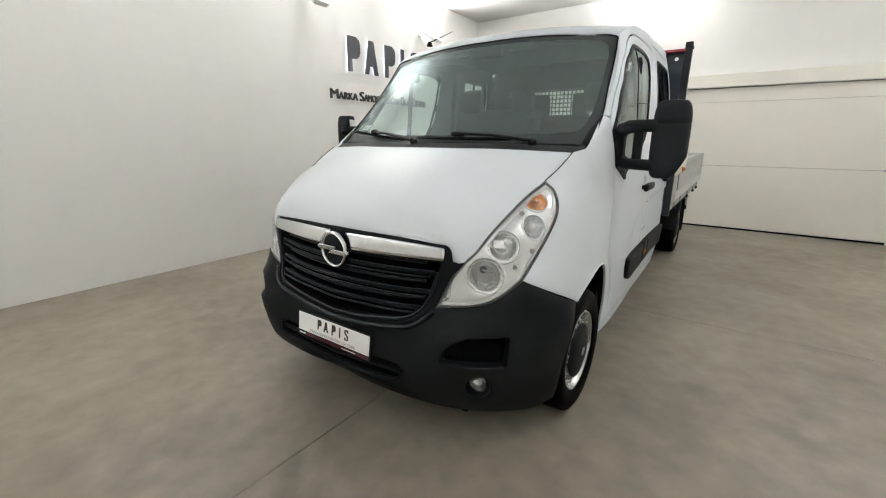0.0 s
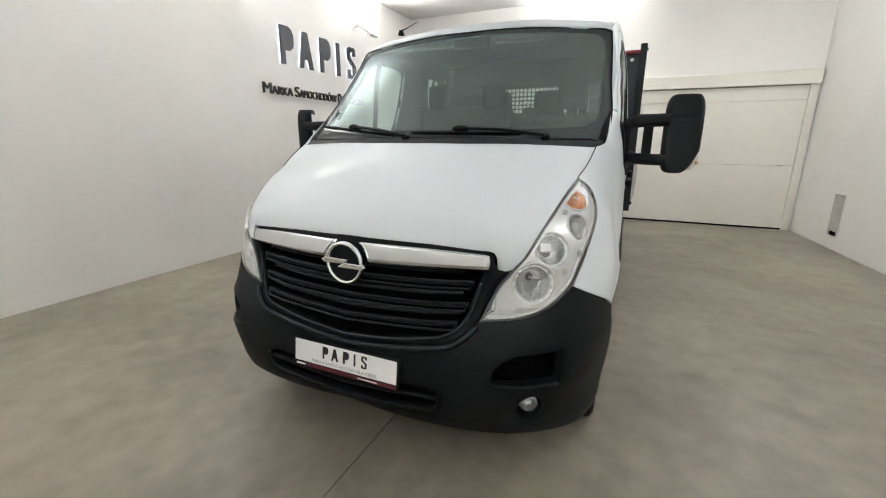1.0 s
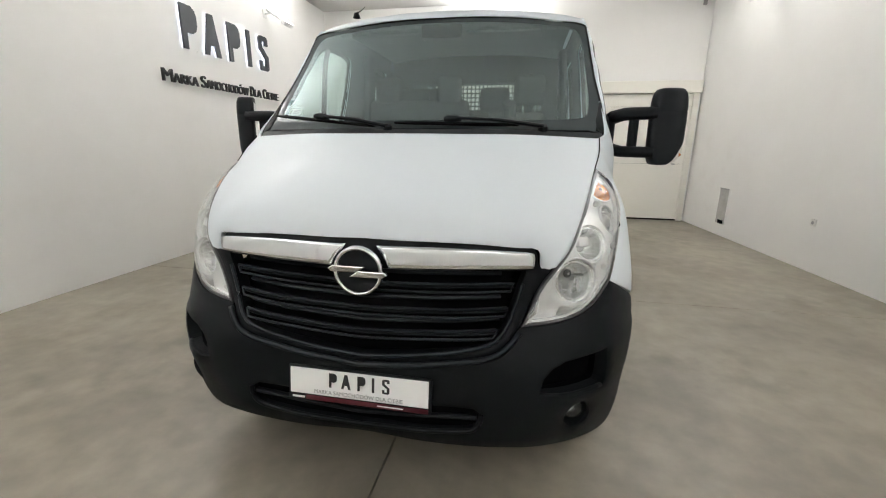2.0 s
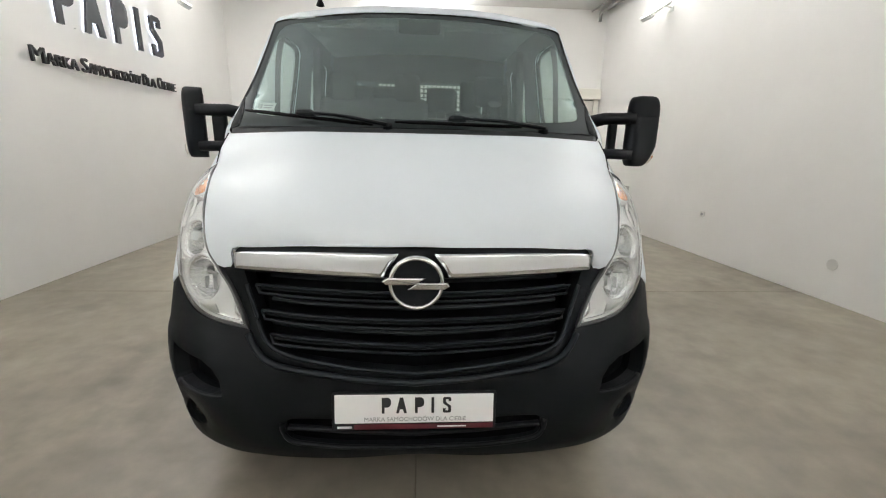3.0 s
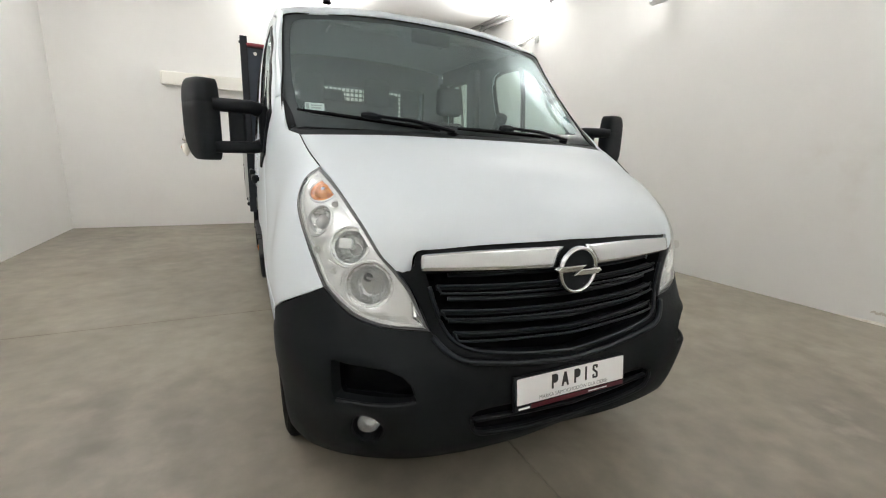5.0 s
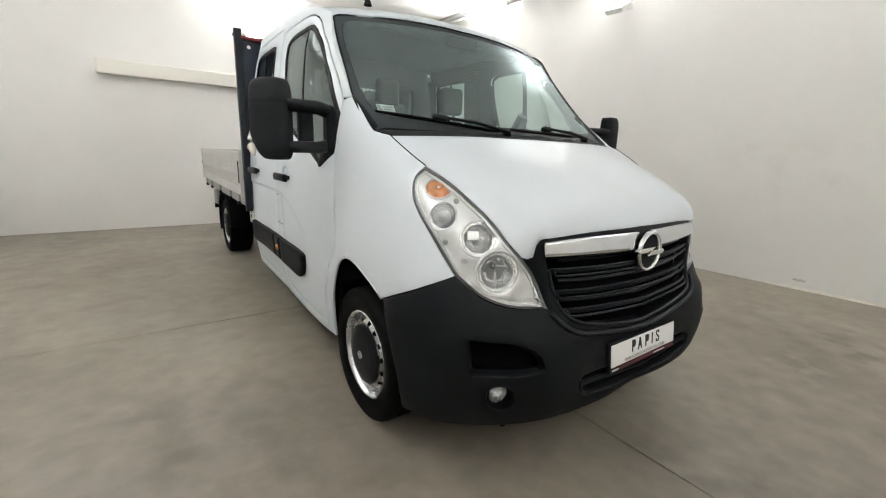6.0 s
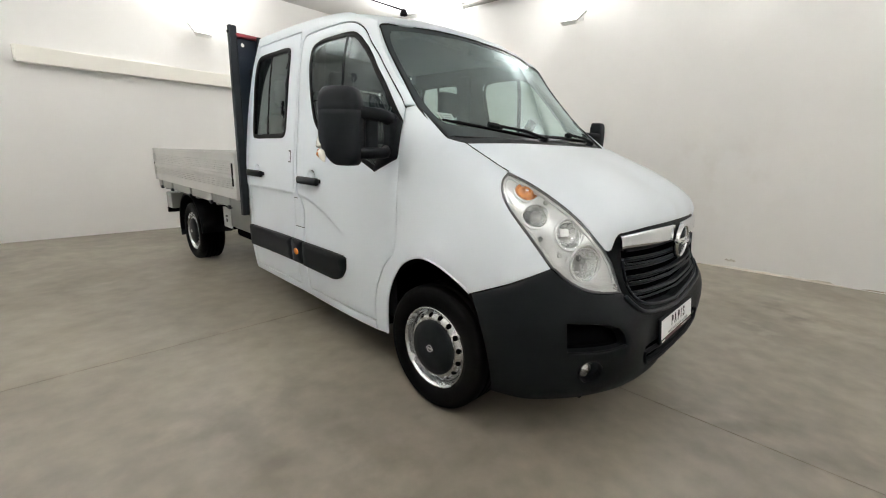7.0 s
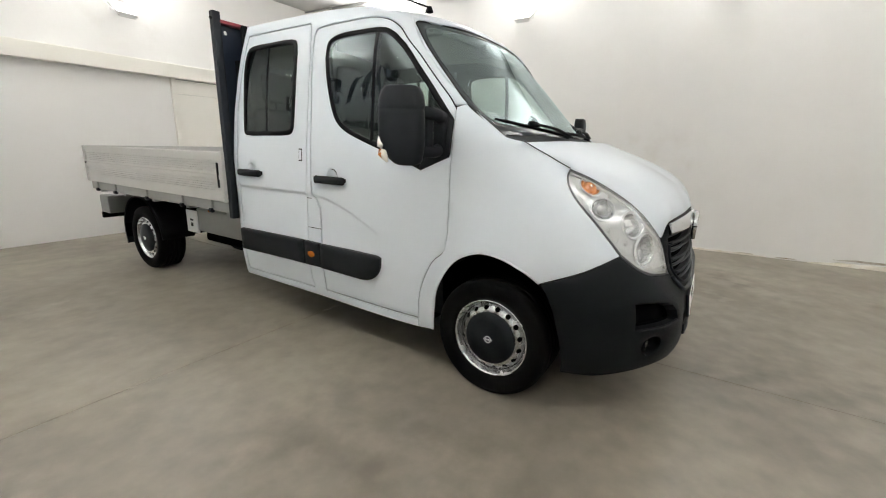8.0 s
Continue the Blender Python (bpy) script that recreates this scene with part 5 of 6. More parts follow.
part("aerial_rod", tube([(-0.62, 1.57, 2.292), (-0.66, 1.75, 2.36), (-0.76, 2.10, 2.49)], [0.006, 0.004, 0.0025], 6), SEAL, aerial)


# ---- wheels ----
def wheel_mesh(front):
    """A steel wheel; its outer side looks along +x, its middle is at the origin."""
    w = tagged(new("wheel"), "black tyre on a silver steel wheel with dark cap")
    w.parent = van
    tyre = [(0.228, -0.005), (0.234, 0.010), (0.262, 0.024), (0.300, 0.030), (0.328, 0.026), (0.343, 0.017), (0.351, 0.004), (0.3535, -0.010)]
    groove = []
    for x in (-0.05, -0.095, -0.14, -0.185):
        groove += [(0.3545, x + 0.006), (0.346, x + 0.004), (0.346, x - 0.004), (0.3545, x - 0.006)]
    inner = [(0.3535, -0.222), (0.34, -0.236), (0.30, -0.256), (0.24, -0.245), (0.226, -0.23)]
    part("tyre", lathe(tyre + groove + inner, 64), RUBBER, w, smooth=True)
    part("sidewall_ring", lathe([(0.316, 0.0265), (0.319, 0.0305), (0.322, 0.0265)], 64), RUBBER, w, smooth=True)
    rim = [(0.232, 0.004), (0.2335, 0.012), (0.229, 0.017), (0.222, 0.012), (0.217, -0.002), (0.210, -0.014), (0.205, -0.040), (0.19, -0.075), (0.185, -0.2), (0.222, -0.225)]
    part("rim", lathe(rim, 64), STEEL, w, "silver painted steel rim", True)
    # disc with oval holes
    outline = circle((0, 0), 0.204, 64)
    holes = []
    for k in range(16):
        a = 2 * math.pi * (k + 0.5) / 16
        holes.append([(0.183 * math.cos(a) + px * math.cos(a) - py * math.sin(a), 0.183 * math.sin(a) + px * math.sin(a) + py * math.cos(a)) for px, py in circle((0, 0), 0.0115, 10, 0.0155)])
    v, f, _ = fill(outline, holes + [circle((0, 0), 0.10, 40)], 0.02)
    me = bpy.data.meshes.new("disc")
    dish = lambda r: -0.026 + 0.030 * min(1, max(0, (0.205 - r) / 0.028)) ** 1.2 if r > 0.17 else 0.004
    me.from_pydata([(dish(math.hypot(*q)), q[0], q[1]) for q in v], [], [t if (v[t[1]][0] - v[t[0]][0]) * (v[t[2]][1] - v[t[0]][1]) - (v[t[1]][1] - v[t[0]][1]) * (v[t[2]][0] - v[t[0]][0]) > 0 else t[::-1] for t in f])
    me.polygons.foreach_set("use_smooth", [True] * len(me.polygons))
    me.materials.append(STEEL)
    disc = new("disc", me)
    disc.parent = w
    part("brake_drum", lathe([(0.0005, -0.06), (0.19, -0.062), (0.19, -0.12)], 32), DARK, w)
    part("hub_cap", lathe([(0.158, 0.003), (0.157, 0.012), (0.150, 0.020), (0.10, 0.030), (0.05, 0.034), (0.0005, 0.035)] if front else [(0.158, 0.003), (0.157, 0.012), (0.150, 0.018), (0.09, 0.02), (0.08, 0.032), (0.0005, 0.034)], 48), CAP, w, "dark grey plastic wheel cap", True)
    part("cap_badge", lathe([(0.014, 0.034), (0.017, 0.039), (0.020, 0.039), (0.022, 0.033)], 28), GALV, w, smooth=True)
    part("cap_badge_bar", box((0.034, -0.026, -0.004), (0.039, 0.026, 0.004), 0.001), GALV, w)
    return w


wheel = wheel_mesh(True)
wheel.matrix_basis = pose(-0.985, 0.842, 0.353, 0, 0, 180)
copy_thing(wheel, pose(0.985, 0.842, 0.353, 40, 0, 0))
for s in (-1, 1):
    copy_thing(wheel, pose(s * 0.985, 5.174, 0.353, 20 * s, 0, 0 if s > 0 else 180))

# ---- dark inside of the wheel houses, underbody ----
for s in (-1, 1):
    bm = bmesh.new()
    rows = []
    for k in range(19):
        a = math.radians(-4 + 188 * k / 18)
        y, z = 0.845 + 0.445 * math.cos(a), 0.365 + 0.475 * math.sin(a)
        rows.append([bm.verts.new((s * x, y, z)) for x in (0.60, 0.985)])
    for a, b in zip(rows, rows[1:]):
        bm.faces.new((a[0], a[1], b[1], b[0]))
    bm.faces.new([r[0] for r in rows])
    part("wheel_house", bm, DARK, van)
core = box((-0.60, 0.10, 0.27), (0.60, 1.25, 0.95))
box((-0.66, 0.34, 0.9), (0.66, 1.15, 1.15), into=core)
box((-0.72, 0.66, 1.15), (0.72, 1.20, 1.34), into=core)
box((-0.60, 1.2, 0.30), (0.60, 3.2, 0.42), into=core)
box((-0.965, 1.32, 0.33), (0.965, 3.22, 0.46), into=core)
part("underbody", core, DARK, van, "black underbody and engine bay")
# unseen tray added below the engine to darken the floor under the bumper
part("shadow_tray", box((-0.70, 0.10, 0.25), (0.70, 1.28, 0.268), 0.01), DARK, van, "unseen black tray added to deepen the shadow under the nose")
frame_bm = box((-0.45, 3.0, 0.50), (-0.36, 6.2, 0.66))
box((0.36, 3.0, 0.50), (0.45, 6.2, 0.66), into=frame_bm)
for y in (3.5, 4.4, 5.9):
    box((-0.40, y - 0.04, 0.52), (0.40, y + 0.04, 0.62), into=frame_bm)
part("chassis_frame", frame_bm, DARK, van, "black ladder chassis frame")
axle = tube([(-0.85, 5.174, 0.36), (0.85, 5.174, 0.36)], 0.045, 12)
part("rear_axle", axle, DARK, van)
part("exhaust_pipe", tube([(-0.62, 3.4, 0.40), (-0.62, 3.9, 0.40), (-0.55, 4.3, 0.42), (-0.5, 4.8, 0.46)], 0.035, 10), DARK, van)
for s in (-1, 1):
    part("fuel_tank", box((s * 0.46, 3.36, 0.40), (s * 0.77, 4.34, 0.50), 0.03, 3), DARK, van, "black tank between the frame rails and the sill")
part("silencer", lathe([(0.0005, 0), (0.09, 0.01), (0.10, 0.04), (0.10, 0.46), (0.09, 0.49), (0.0005, 0.5)], 20, pose(-0.60, 3.55, 0.42, 0, 0, 90)), DARK, van, smooth=True)

# ---- cabin ----
dash = prism([(0.78, 1.42), (0.90, 1.52), (1.08, 1.535), (1.22, 1.50), (1.30, 1.38), (1.28, 1.05), (0.9, 0.95)], 1.78, Matrix(((0, 0, 1, -0.89), (1, 0, 0, 0), (0, 1, 0, 0), (0, 0, 0, 1))))
dash = part("dashboard", dash, CABIN, van, "dark grey dashboard")
part("instrument_hood", tube([(0.25, 1.22, 1.50), (0.35, 1.20, 1.545), (0.45, 1.20, 1.555), (0.55, 1.20, 1.545), (0.65, 1.22, 1.50)], 0.05, 10, flat=0.7), CABIN, dash, smooth=True)
ring = [Vector((0.45 + 0.195 * math.cos(a), 0, 0.195 * math.sin(a))) for a in np.linspace(0, 2 * math.pi, 33)]
m = pose(0, 1.40, 1.43, -55, 0, 0)
steer = part("steering_wheel", tube([m @ q for q in ring], 0.016, 8), TRIM_PLASTIC, van, "black steering wheel", True)
for a in (0.1, math.pi - 0.1, 1.5 * math.pi):
    part("spoke", tube([m @ Vector((0.45 + 0.05 * math.cos(a), 0, 0.05 * math.sin(a))), m @ Vector((0.45 + 0.19 * math.cos(a), 0, 0.19 * math.sin(a)))], 0.018, 6, flat=0.5), TRIM_PLASTIC, steer)
part("wheel_boss", lathe([(0.0005, -0.03), (0.06, -0.02), (0.07, 0.03)], 20, m @ pose(0.45, 0, 0, 0, 0, 90)), TRIM_PLASTIC, steer, smooth=True)
part("steering_column", tube([m @ Vector((0.45, 0, 0)), m @ Vector((0.45, -0.3, 0))], 0.04, 8), CABIN, steer)


def seat(x0, x1, y, row, heads, top=1.84, back=0.0):
    """A padded seat or bench that looks forward, its cushion's front at y."""
    c = part(row, box((x0, y, 0.72), (x1, y + 0.52, 0.92), 0.06, 3), CLOTH, van, "dark cloth seat", True)
    b = box((x0 + 0.01, -0.07, 0), (x1 - 0.01, 0.07, top - 1.14 + back), 0.055, 3)
    part("backrest", shift(b, pose(0, y + 0.50, 0.86, -12, 0, 0)), CLOTH, c, smooth=True)
    part("seat_base", box((x0 + 0.04, y + 0.05, 0.45), (x1 - 0.04, y + 0.48, 0.72)), CABIN, c)
    for hx, half, up in heads:
        h = box((hx - half, y + 0.62, top - 0.24), (hx + half, y + 0.72, top + up), 0.045, 3)
        part("headrest", h, CLOTH, c, smooth=True)
        for dx in (-0.05, 0.05):
            part("headrest_bar", tube([(hx + dx, y + 0.655, 1.50), (hx + dx, y + 0.668, top - 0.2)], 0.006, 6), SATIN, c)


seat(0.22, 0.72, 1.62, "driver_seat", [(0.57, 0.12, 0)], 1.99)
seat(-0.82, 0.08, 1.62, "front_bench", [(-0.63, 0.105, 0), (-0.10, 0.105, 0)], 1.99, 0.11)
seat(-0.88, 0.88, 2.46, "rear_bench", [(-0.62, 0.16, 0), (-0.32, 0.14, 0), (0.22, 0.15, 0), (0.51, 0.10, 0.07)], 2.0)
for s in (-1, 1):
    part("pillar_trim", shift(box((-0.03, -0.08, 0.0), (0.03, 0.08, 1.75), 0.02), Matrix.Translation((s * 0.90, 2.31, 0.42)) @ pose(0, 0, 0, 0, -s * 3, 0)), CABIN, van)
    part("sun_visor", box((s * 0.15, 1.46, 2.115), (s * 0.62, 1.64, 2.135), 0.008), LINING, van)

# ---- the loading bed ----
bed = thing("cargo_bed", "dull aluminium dropside bed with dark headboard", "cargo bed")
part("bed_floor", box((-1.07, 3.28, 0.895), (1.07, 6.22, 0.935), 0.004), GALV, bed)
Y0, Y1 = 3.275, 6.23


def ribbed(s):
    """A folding side board: a ribbed aluminium section drawn out along the bed."""
    prof = [(1.085, 0.937), (1.108, 0.937), (1.110, 0.945), (1.110, 1.020)]
    for z in (1.036, 1.056, 1.076, 1.096):
        prof += [(1.110, z - 0.006), (1.101, z - 0.004), (1.101, z + 0.004), (1.110, z + 0.006)]
    prof += [(1.110, 1.118), (1.117, 1.128), (1.117, 1.156), (1.110, 1.166)]
    for z in (1.196, 1.216, 1.236, 1.256, 1.276):
        prof += [(1.110, z - 0.006), (1.101, z - 0.004), (1.101, z + 0.004), (1.110, z + 0.006)]
    prof += [(1.110, 1.338), (1.106, 1.350), (1.082, 1.350), (1.080, 1.338), (1.085, 1.32)]
    return prism([(u, z) for u, z in prof], Y1 - Y0, Matrix(((s, 0, 0, 0), (0, 0, 1, Y0), (0, 1, 0, 0), (0, 0, 0, 1))))


for s in (-1, 1):
    board = part("side_board", ribbed(s), ALU, bed, "ribbed dull aluminium side board")
    part("board_end", box((s * 1.078, Y0 - 0.006, 0.936), (s * 1.120, Y0 + 0.035, 1.352), 0.004), ALU, board)
    part("board_end", box((s * 1.078, Y1 - 0.03, 0.936), (s * 1.120, Y1 + 0.012, 1.352), 0.004), ALU, board)
    part("latch_slot", box((s * 1.112, 3.332, 1.055), (s * 1.123, 3.352, 1.262), 0.003), SEAL, board, "black latch slot")
    part("latch", box((s * 1.112, 6.195, 1.145), (s * 1.124, 6.225, 1.165), 0.003), SEAL, board)
    rail = part("bed_rail", box((s * 1.035, 3.24, 0.842), (s * 1.085, 6.235, 0.932), 0.006), GALV, bed, "galvanised edge rail")
    for y in (3.55, 4.06, 4.78, 5.55, 6.05):
        part("hinge", box((s * 1.06, y - 0.028, 0.865), (s * 1.105, y + 0.028, 0.94), 0.006), GALV, rail)
        part("hinge_pin", tube([(s * 1.092, y - 0.02, 0.842), (s * 1.092, y + 0.02, 0.842)], 0.02, 10), POST, rail)
    # headboard posts
    post = part("post", box((s * 1.03, 3.225, 0.80), (s * 1.09, 3.278, 2.392), 0.006), POST, bed, "dark grey steel post")
    part("post_pin", lathe([(0.0005, 0.01), (0.012, 0.009), (0.013, 0)], 12, pose(s * 1.09, 3.252, 2.34, 0, 0, 0 if s > 0 else 180)), SEAL, post)
    # cross member ends, tail box, guards
    bm = bmesh.new()
    rows = []
    for k in range(15):
        a = math.radians(-18 + 196 * k / 14)
        y, z = 5.19 - 0.475 * math.cos(math.pi - a) * 1.0, 0.375 + 0.455 * math.sin(a)
        rows.append([bm.verts.new((s * x, y + 0, z)) for x in (0.70, 1.01, 1.025, 1.025)])
        rows[-1][3].co.z -= 0.025 * math.sin(a)
        rows[-1][3].co.y += 0.025 * math.cos(math.pi - a)
    for a, b in zip(rows, rows[1:]):
        for i in range(3):
            bm.faces.new((a[i], a[i + 1], b[i + 1], b[i]))
    bmesh.ops.solidify(bm, geom=bm.faces[:], thickness=0.006)
    guard = part("mudguard", bm, TRIM_PLASTIC, bed, "black plastic rear mudguard", True)
    part("mud_flap", box((s * 0.72, 5.655, 0.225), (s * 1.02, 5.667, 0.52), 0.004), SEAL, guard)
    part("tail_box", box((s * 0.70, 6.18, 0.52), (s * 0.98, 6.42, 0.74), 0.012), GALV, bed, "grey tail lamp bracket")
    part("tail_lamp", box((s * 0.70, 6.40, 0.44), (s * 0.98, 6.445, 0.52), 0.01), SEAL, bed)
    box_ob = part("tool_box", box((s * 0.55, 3.32, 0.50), (s * 0.80, 4.42, 0.74), 0.012), GALV, bed, "galvanised box under the bed")
    part("box_plate", box((s * 0.79, 4.40, 0.475), (s * 0.81, 4.62, 0.71), 0.004), PLATE, box_ob, "white marking plate")
    part("plate_bar", box((s * 0.808, 4.48, 0.60), (s * 0.813, 4.54, 0.62)), INK, box_ob)
    part("plate_bar", box((s * 0.808, 4.49, 0.54), (s * 0.813, 4.53, 0.58)), INK, box_ob)
    part("marker", box((s * 1.06, 3.63, 0.81), (s * 1.072, 3.66, 0.83), 0.004), BULB_AMBER, rail)
for y in (3.4, 4.1, 4.8, 5.5, 6.15):
    part("cross_member", box((-1.03, y - 0.03, 0.80), (1.03, y + 0.03, 0.894), 0.004), GALV, bed)
for x in (-0.405, 0.405):
    part("spacer", box((x - 0.04, 3.3, 0.66), (x + 0.04, 6.2, 0.80), 0.004), DARK, bed)
part("tail_board", box((-1.075, 6.232, 0.937), (1.075, 6.258, 1.350), 0.006), ALU, bed, "aluminium tail board")
# headboard: lower panel, mesh window, upper panel with red cap
X = 1.045
part("headboard_panel", box((-X, 3.285, 0.93), (X, 3.297, 1.79), 0.002, 1), NAVY, bed, "dark blue headboard panel")
upper = bmesh.new()
v, f, _ = fill([(-X, 2.05), (X, 2.05), (X, 2.315), (-X, 2.315)], [circle((-0.965, 2.262), 0.017, 14), circle((0.965, 2.262), 0.017, 14)], 0.15)
for y in (3.284, 3.296):
    vs = [upper.verts.new((x, y, z)) for x, z in v]
    for t in f:
        upper.faces.new([vs[i] for i in t])
bmesh.ops.recalc_face_normals(upper, faces=upper.faces[:])
part("headboard_panel", upper, NAVY, bed)
part("headboard_cap", box((-X, 3.225, 2.312), (X, 3.300, 2.338), 0.005), RED, bed, "dull red top rail")
mesh_bm = bmesh.new()
LO, HI = 1.79, 2.05
for k in range(49):
    x = -X + 0.005 + k * (2 * X - 0.01) / 48
    box((x - 0.0055, 3.288, LO), (x + 0.0055, 3.294, HI), into=mesh_bm)
for k in range(7):
    z = LO + k * (HI - LO) / 6
    box((-X, 3.289, z - 0.006), (X, 3.293, z + 0.006), into=mesh_bm)
part("mesh_window", mesh_bm, POST, bed, "steel mesh window in the headboard")
for s, inner in ((-1, 0.43), (1, 0.60)):
    part("mesh_blind", box((s * inner, 3.286, 1.785), (s * X, 3.298, 2.055), 0.001, 1), NAVY, bed)

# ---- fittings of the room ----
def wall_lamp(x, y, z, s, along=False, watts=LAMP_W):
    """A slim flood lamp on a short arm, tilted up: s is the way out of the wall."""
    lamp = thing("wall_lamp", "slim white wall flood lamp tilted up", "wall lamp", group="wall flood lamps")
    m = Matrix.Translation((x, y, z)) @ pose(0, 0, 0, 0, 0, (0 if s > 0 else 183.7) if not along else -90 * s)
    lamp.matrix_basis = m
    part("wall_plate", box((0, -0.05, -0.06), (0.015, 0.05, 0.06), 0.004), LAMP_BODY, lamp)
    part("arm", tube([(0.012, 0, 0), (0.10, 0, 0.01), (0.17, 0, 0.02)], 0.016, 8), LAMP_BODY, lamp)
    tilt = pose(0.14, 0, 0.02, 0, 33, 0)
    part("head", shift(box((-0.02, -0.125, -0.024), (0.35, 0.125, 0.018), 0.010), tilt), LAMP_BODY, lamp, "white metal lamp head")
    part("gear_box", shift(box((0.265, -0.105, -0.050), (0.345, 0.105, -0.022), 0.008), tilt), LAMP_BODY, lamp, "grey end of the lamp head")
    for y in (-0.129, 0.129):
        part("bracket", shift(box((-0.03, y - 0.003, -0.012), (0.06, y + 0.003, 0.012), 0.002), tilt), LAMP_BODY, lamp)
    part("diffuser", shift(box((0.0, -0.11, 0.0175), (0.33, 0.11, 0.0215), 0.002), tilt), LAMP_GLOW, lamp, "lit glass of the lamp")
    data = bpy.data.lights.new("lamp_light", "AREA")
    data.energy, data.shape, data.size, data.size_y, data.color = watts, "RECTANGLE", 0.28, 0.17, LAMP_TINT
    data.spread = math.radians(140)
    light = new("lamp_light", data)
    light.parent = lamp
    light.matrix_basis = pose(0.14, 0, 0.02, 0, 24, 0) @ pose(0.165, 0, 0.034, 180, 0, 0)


for x, y, z, s in LAMPS:
    wall_lamp(x, y, z, s, watts=LAMP_W * (0.96 + 0.06 * y))
wall_lamp(-0.06, BACK, 3.30, 1, True, LAMP_W * 0.9)
# two lamps added on the unseen front wall to light the van's nose
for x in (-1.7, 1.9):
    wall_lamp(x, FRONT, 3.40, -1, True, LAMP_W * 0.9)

# sign on the wall: plain shapes lit from behind, and a slogan
sign = thing("wall_sign", "dark raised sign shapes lit from behind above a slogan", "sign", (LEFT, 3.53, 2.575))
ON_WALL = Matrix(((0, 0, 1, 0), (1, 0, 0, 0), (0, 1, 0, 0), (0, 0, 0, 1)))
for left, shape in sign_shapes(0.52):
    at = ON_WALL @ Matrix.Translation((left * 2.12, 0, 0.024))
    shape = [(x * 1.12, y) for x, y in shape]
    letter = part("sign_shape", prism(shape, 0.030, at), WALL_LETTER, sign, "dark grey raised sign shape")
    small = inset(shape, 0.012)
    part("back_light", prism(small, 0.006, at @ Matrix.Translation((0, 0, -0.008))), HALO, letter, "cool white light behind the shape")
    for px, py in (shape[0], shape[len(shape) // 2]):
        part("stand_off", tube([(0.0, px + 0.03, py * 0.96 + 0.01), (0.025, px + 0.03, py * 0.96 + 0.01)], 0.005, 6), LAMP_BODY, letter)
slogan = thing("wall_slogan", "dark raised slogan lettering on the white wall", "lettering", (LEFT, 3.13, 2.14))
x = 0.0
for big, rest, w1, w2 in (("M", "ARKA", 0.15, 0.40), ("S", "AMOCHODÓW", 0.085, 0.88), ("D", "LA", 0.085, 0.17), ("C", "IEBIE", 0.085, 0.33)):
    words("letters", big, 0.148, w1, ON_WALL @ Matrix.Translation((x, 0, 0.03)), INK, slogan, 0.03)
    x += w1 + 0.012
    words("letters", rest, 0.112, w2, ON_WALL @ Matrix.Translation((x, 0, 0.03)), INK, slogan, 0.03)
    x += w2 + 0.055

# sectional garage door and its header in the end wall
door = thing("garage_door", "white sectional garage door, closed", "garage door", (0, BACK, 0))
door["kind"] = "structure"
X0, X1 = 0.60, 3.62
for z0, z1 in ((0.03, 1.106), (1.110, 2.172), (2.176, 2.40)):
    part("door_section", box((X0 + 0.04, -0.045, z0), (X1 - 0.04, -0.012, z1), 0.004), DOOR_WHITE, door)
part("bottom_seal", box((X0 + 0.04, -0.040, 0.0), (X1 - 0.04, -0.016, 0.032), 0.004), DARK, door, "black rubber bottom seal")
part("backing", box((X0, -0.012, 0.0), (X1, -0.003, 2.42)), DARK, door)
part("door_frame", box((X0 - 0.03, -0.065, 0), (X0 + 0.036, 0, 2.41), 0.004), DOOR_WHITE, door)
part("door_frame", box((X1 - 0.036, -0.065, 0), (X1 + 0.06, 0, 2.41), 0.004), DOOR_WHITE, door)
part("latch", box((3.36, -0.06, 1.095), (3.42, -0.044, 1.118), 0.003), GALV, door)
header = thing("door_header", "white box section over the garage door", "door header", (0, BACK, 2.39))
header["kind"] = "structure"
part("header_box", box((-2.27, -0.13, 0.02), (3.70, 0.0, 0.235), 0.012), DOOR_WHITE, header)
part("header_end", box((-2.285, -0.125, 0.03), (-2.268, -0.01, 0.225), 0.008), DOOR_WHITE, header)

# wall niche, socket, a grey smudge built as a disc, pipes
niche = thing("wall_niche", "narrow grey service niche in the side wall", "niche", (right(6.17), 6.17, 0.2))
part("niche_frame", box((-0.016, -0.155, 0.0), (0.0, -0.14, 0.58), 0.003), PLASTER, niche)
part("niche_frame", box((-0.016, 0.14, 0.0), (0.0, 0.155, 0.58), 0.003), PLASTER, niche)
part("niche_frame", box((-0.02, -0.14, 0.565), (0.0, 0.14, 0.58), 0.003), GALV, niche)
part("niche_back", box((-0.008, -0.14, 0.0), (-0.002, 0.14, 0.565)), NICHE_STEEL, niche)
part("drain", box((-0.02, -0.09, 0.0), (-0.008, 0.06, 0.062), 0.005), DARK, niche, "dark hole at the foot of the niche")
sock = thing("wall_socket", "small white socket on the wall", "socket", (right(4.15), 4.15, 0.58))
part("socket_plate", box((-0.022, -0.040, -0.040), (0, 0.040, 0.040), 0.008), SOCKET, sock)
part("socket_hole", lathe([(0.0005, 0.0), (0.02, 0.001), (0.022, -0.002)], 16, pose(-0.0225, 0, 0, 0, 0, 180)), GREY_INK, sock)
cover = thing("wall_spot", "round grey smudge on the wall, built as a flat disc", "cover plate", (right(2.35), 2.35, 0.37))
part("spot_disc", lathe([(0.0005, 0.004), (0.050, 0.004), (0.056, 0.0)], 28, pose(0, 0, 0, 0, 0, 180)), SOCKET, cover)
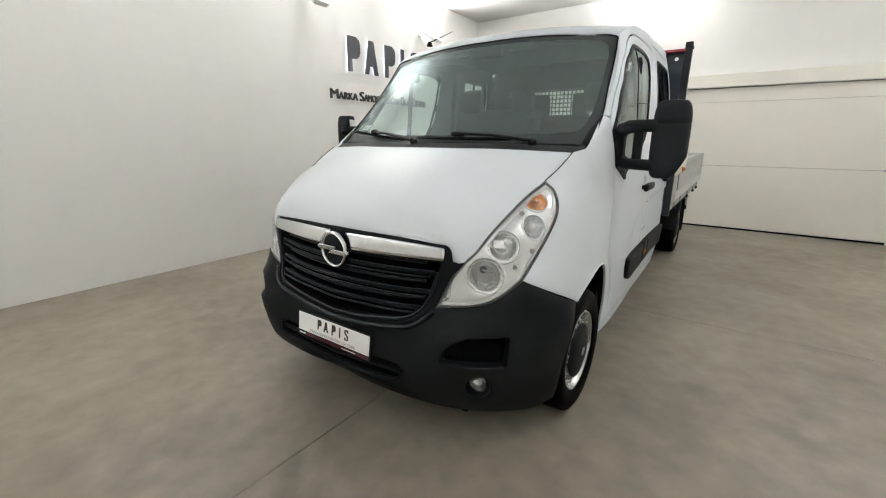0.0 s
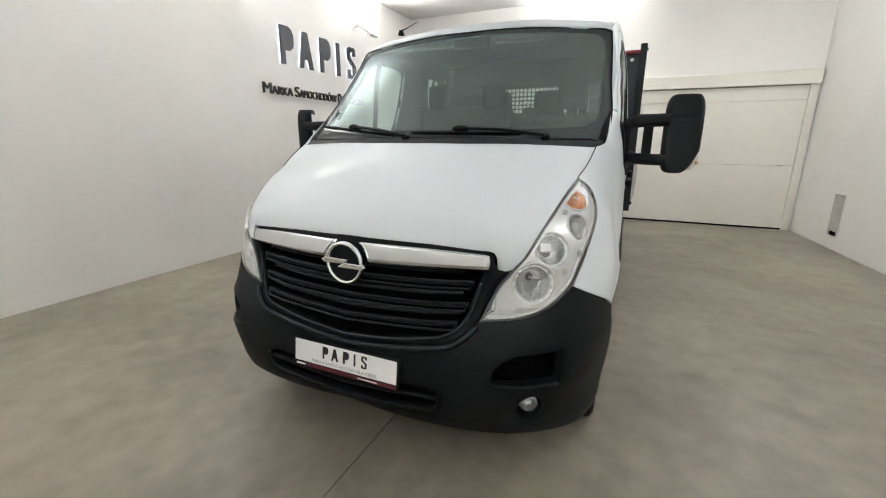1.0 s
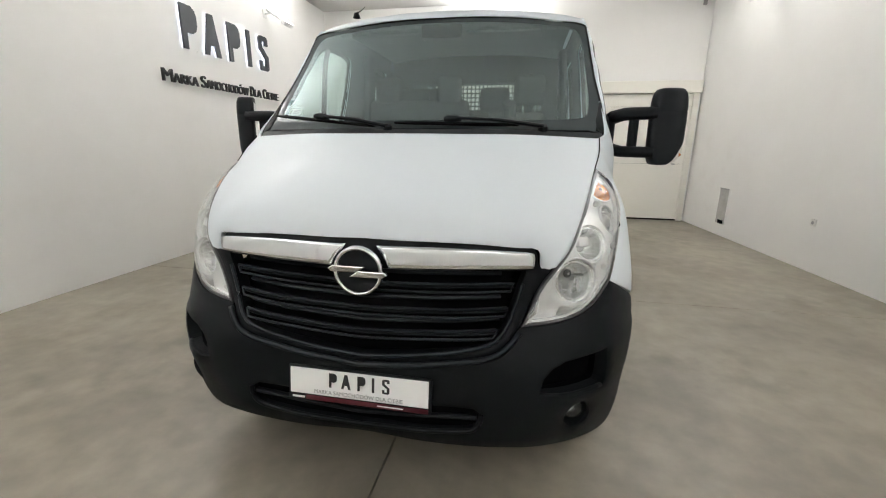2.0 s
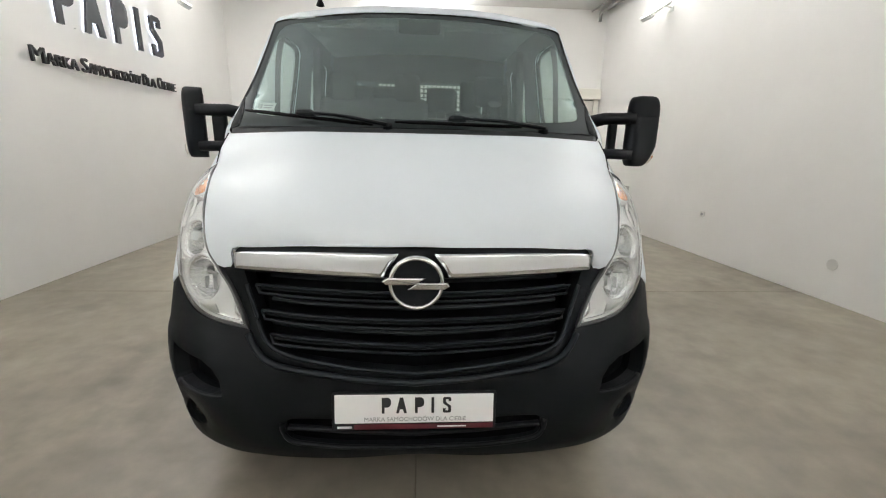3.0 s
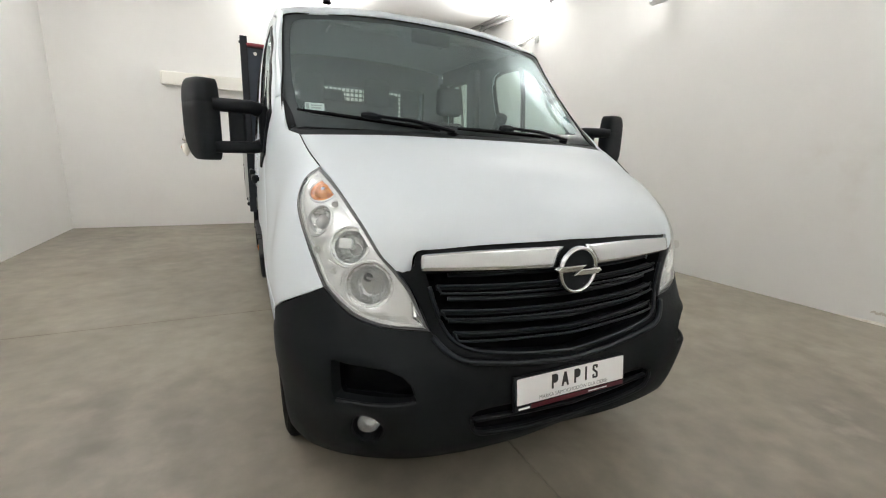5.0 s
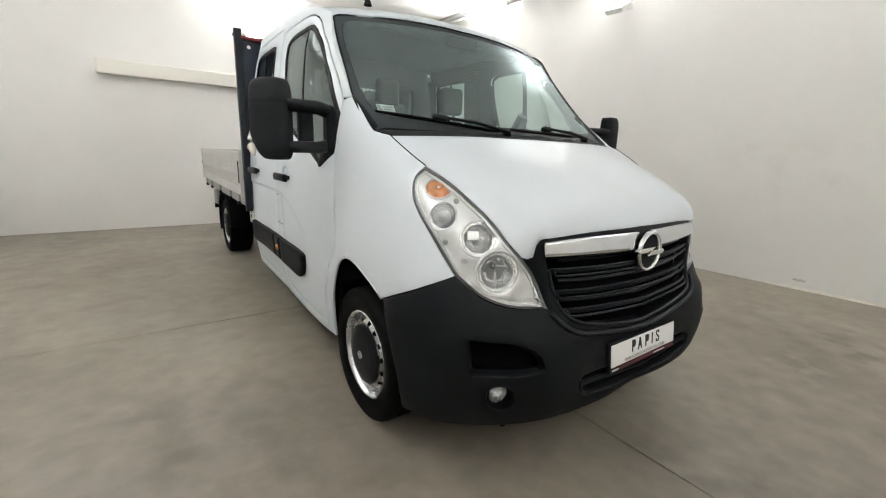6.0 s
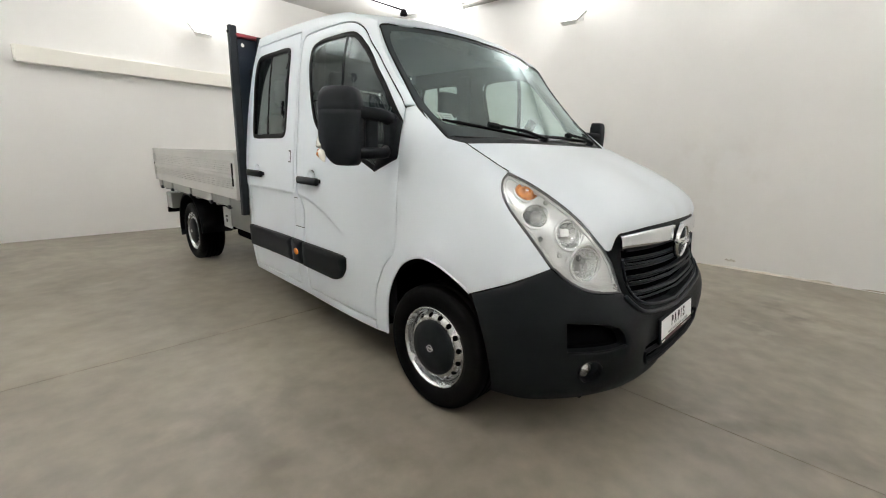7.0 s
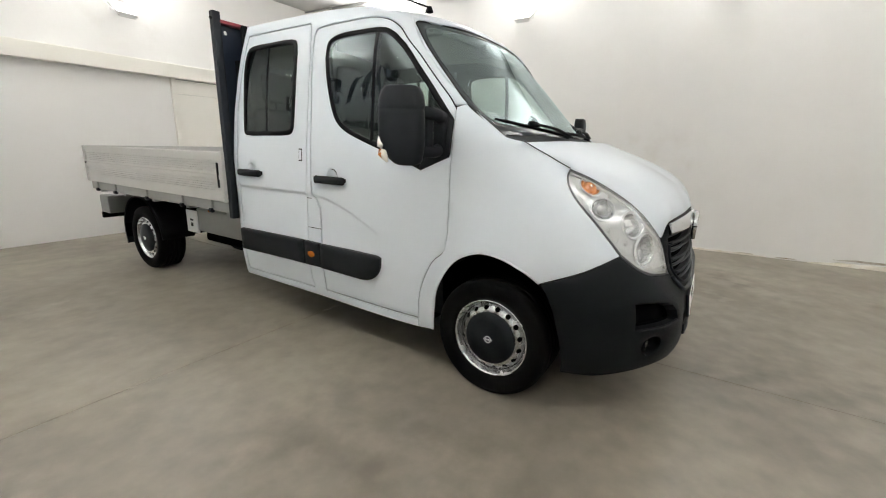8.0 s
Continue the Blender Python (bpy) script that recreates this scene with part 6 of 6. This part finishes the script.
pipe = thing("ceiling_pipe", "grey painted pipe under the ceiling", "pipe", (right(0) - 0.20, 0, 4.03))
part("pipe_run", tube([(0, FRONT, 0), (0, BACK - 0.12, 0), (0, BACK - 0.09, -0.03), (0, BACK - 0.09, -0.16)], 0.032, 12), PIPE_GREY, pipe, smooth=True)
for y in (-3, -1, 1, 3, 5, 7):
    part("pipe_clip", box((-0.042, y - 0.015, -0.042), (0.042, y + 0.015, 0.068), 0.004), GALV, pipe)
conduit = thing("ceiling_conduit", "thin grey cable conduit under the ceiling", "conduit", (right(0) - 0.34, 0, CEIL - 0.03))
part("conduit_run", tube([(0, FRONT, 0), (0, BACK, 0)], 0.014, 8), PIPE_GREY, conduit, smooth=True)
for y in (-2, 0.5, 3, 5.5):
    part("conduit_clip", box((-0.02, y - 0.01, -0.02), (0.02, y + 0.01, 0.03), 0.003), GALV, conduit)

for ob in (niche, sock, cover, pipe, conduit):
    ob.rotation_euler.z = math.atan(0.065)

# crumbling mortar at the foot of the wall, with damp marks above it
rnd = random.Random(5)
foot = thing("wall_foot_mortar", "rough patched mortar with brown damp marks at the wall foot", "mortar")
def ragged(y0, y1, low, high, thick, n=40):
    """A strip against the right wall with an uneven upper edge."""
    bm, rows = bmesh.new(), []
    for k in range(n + 1):
        y = y0 + (y1 - y0) * k / n
        e = min(1.0, 6 * min(k, n - k) / n)
        lo = low * (0.9 + 0.2 * rnd.random()) if low else 0.0
        hi = lo + (high - low) * e * (0.55 + 0.45 * rnd.random()) + 0.003
        x, t = right(y), thick * (0.6 + 0.4 * rnd.random())
        rows.append([bm.verts.new(q) for q in ((x - t, y, lo), (x - t * 0.8, y, lo + (hi - lo) * 0.7), (x - 0.001, y, hi))])
    for a, b in zip(rows, rows[1:]):
        for i in range(2):
            bm.faces.new((a[i], a[i + 1], b[i + 1], b[i]))
    return bm


part("mortar_ledge", ragged(-4.6, -1.35, 0.0, 0.075, 0.045), MORTAR, foot, smooth=True)
part("mortar_ledge", ragged(-0.9, 0.6, 0.0, 0.025, 0.015), MORTAR, foot, smooth=True)
for y0, y1, low, high in ((-4.4, -1.6, 0.072, 0.115), (-0.75, -0.55, 0.012, 0.035), (0.25, 0.38, 0.10, 0.125), (-1.25, -1.0, 0.008, 0.022)):
    part("damp_mark", ragged(y0, y1, low, high, 0.004, 24), DAMP, foot, "brown damp mark", True)
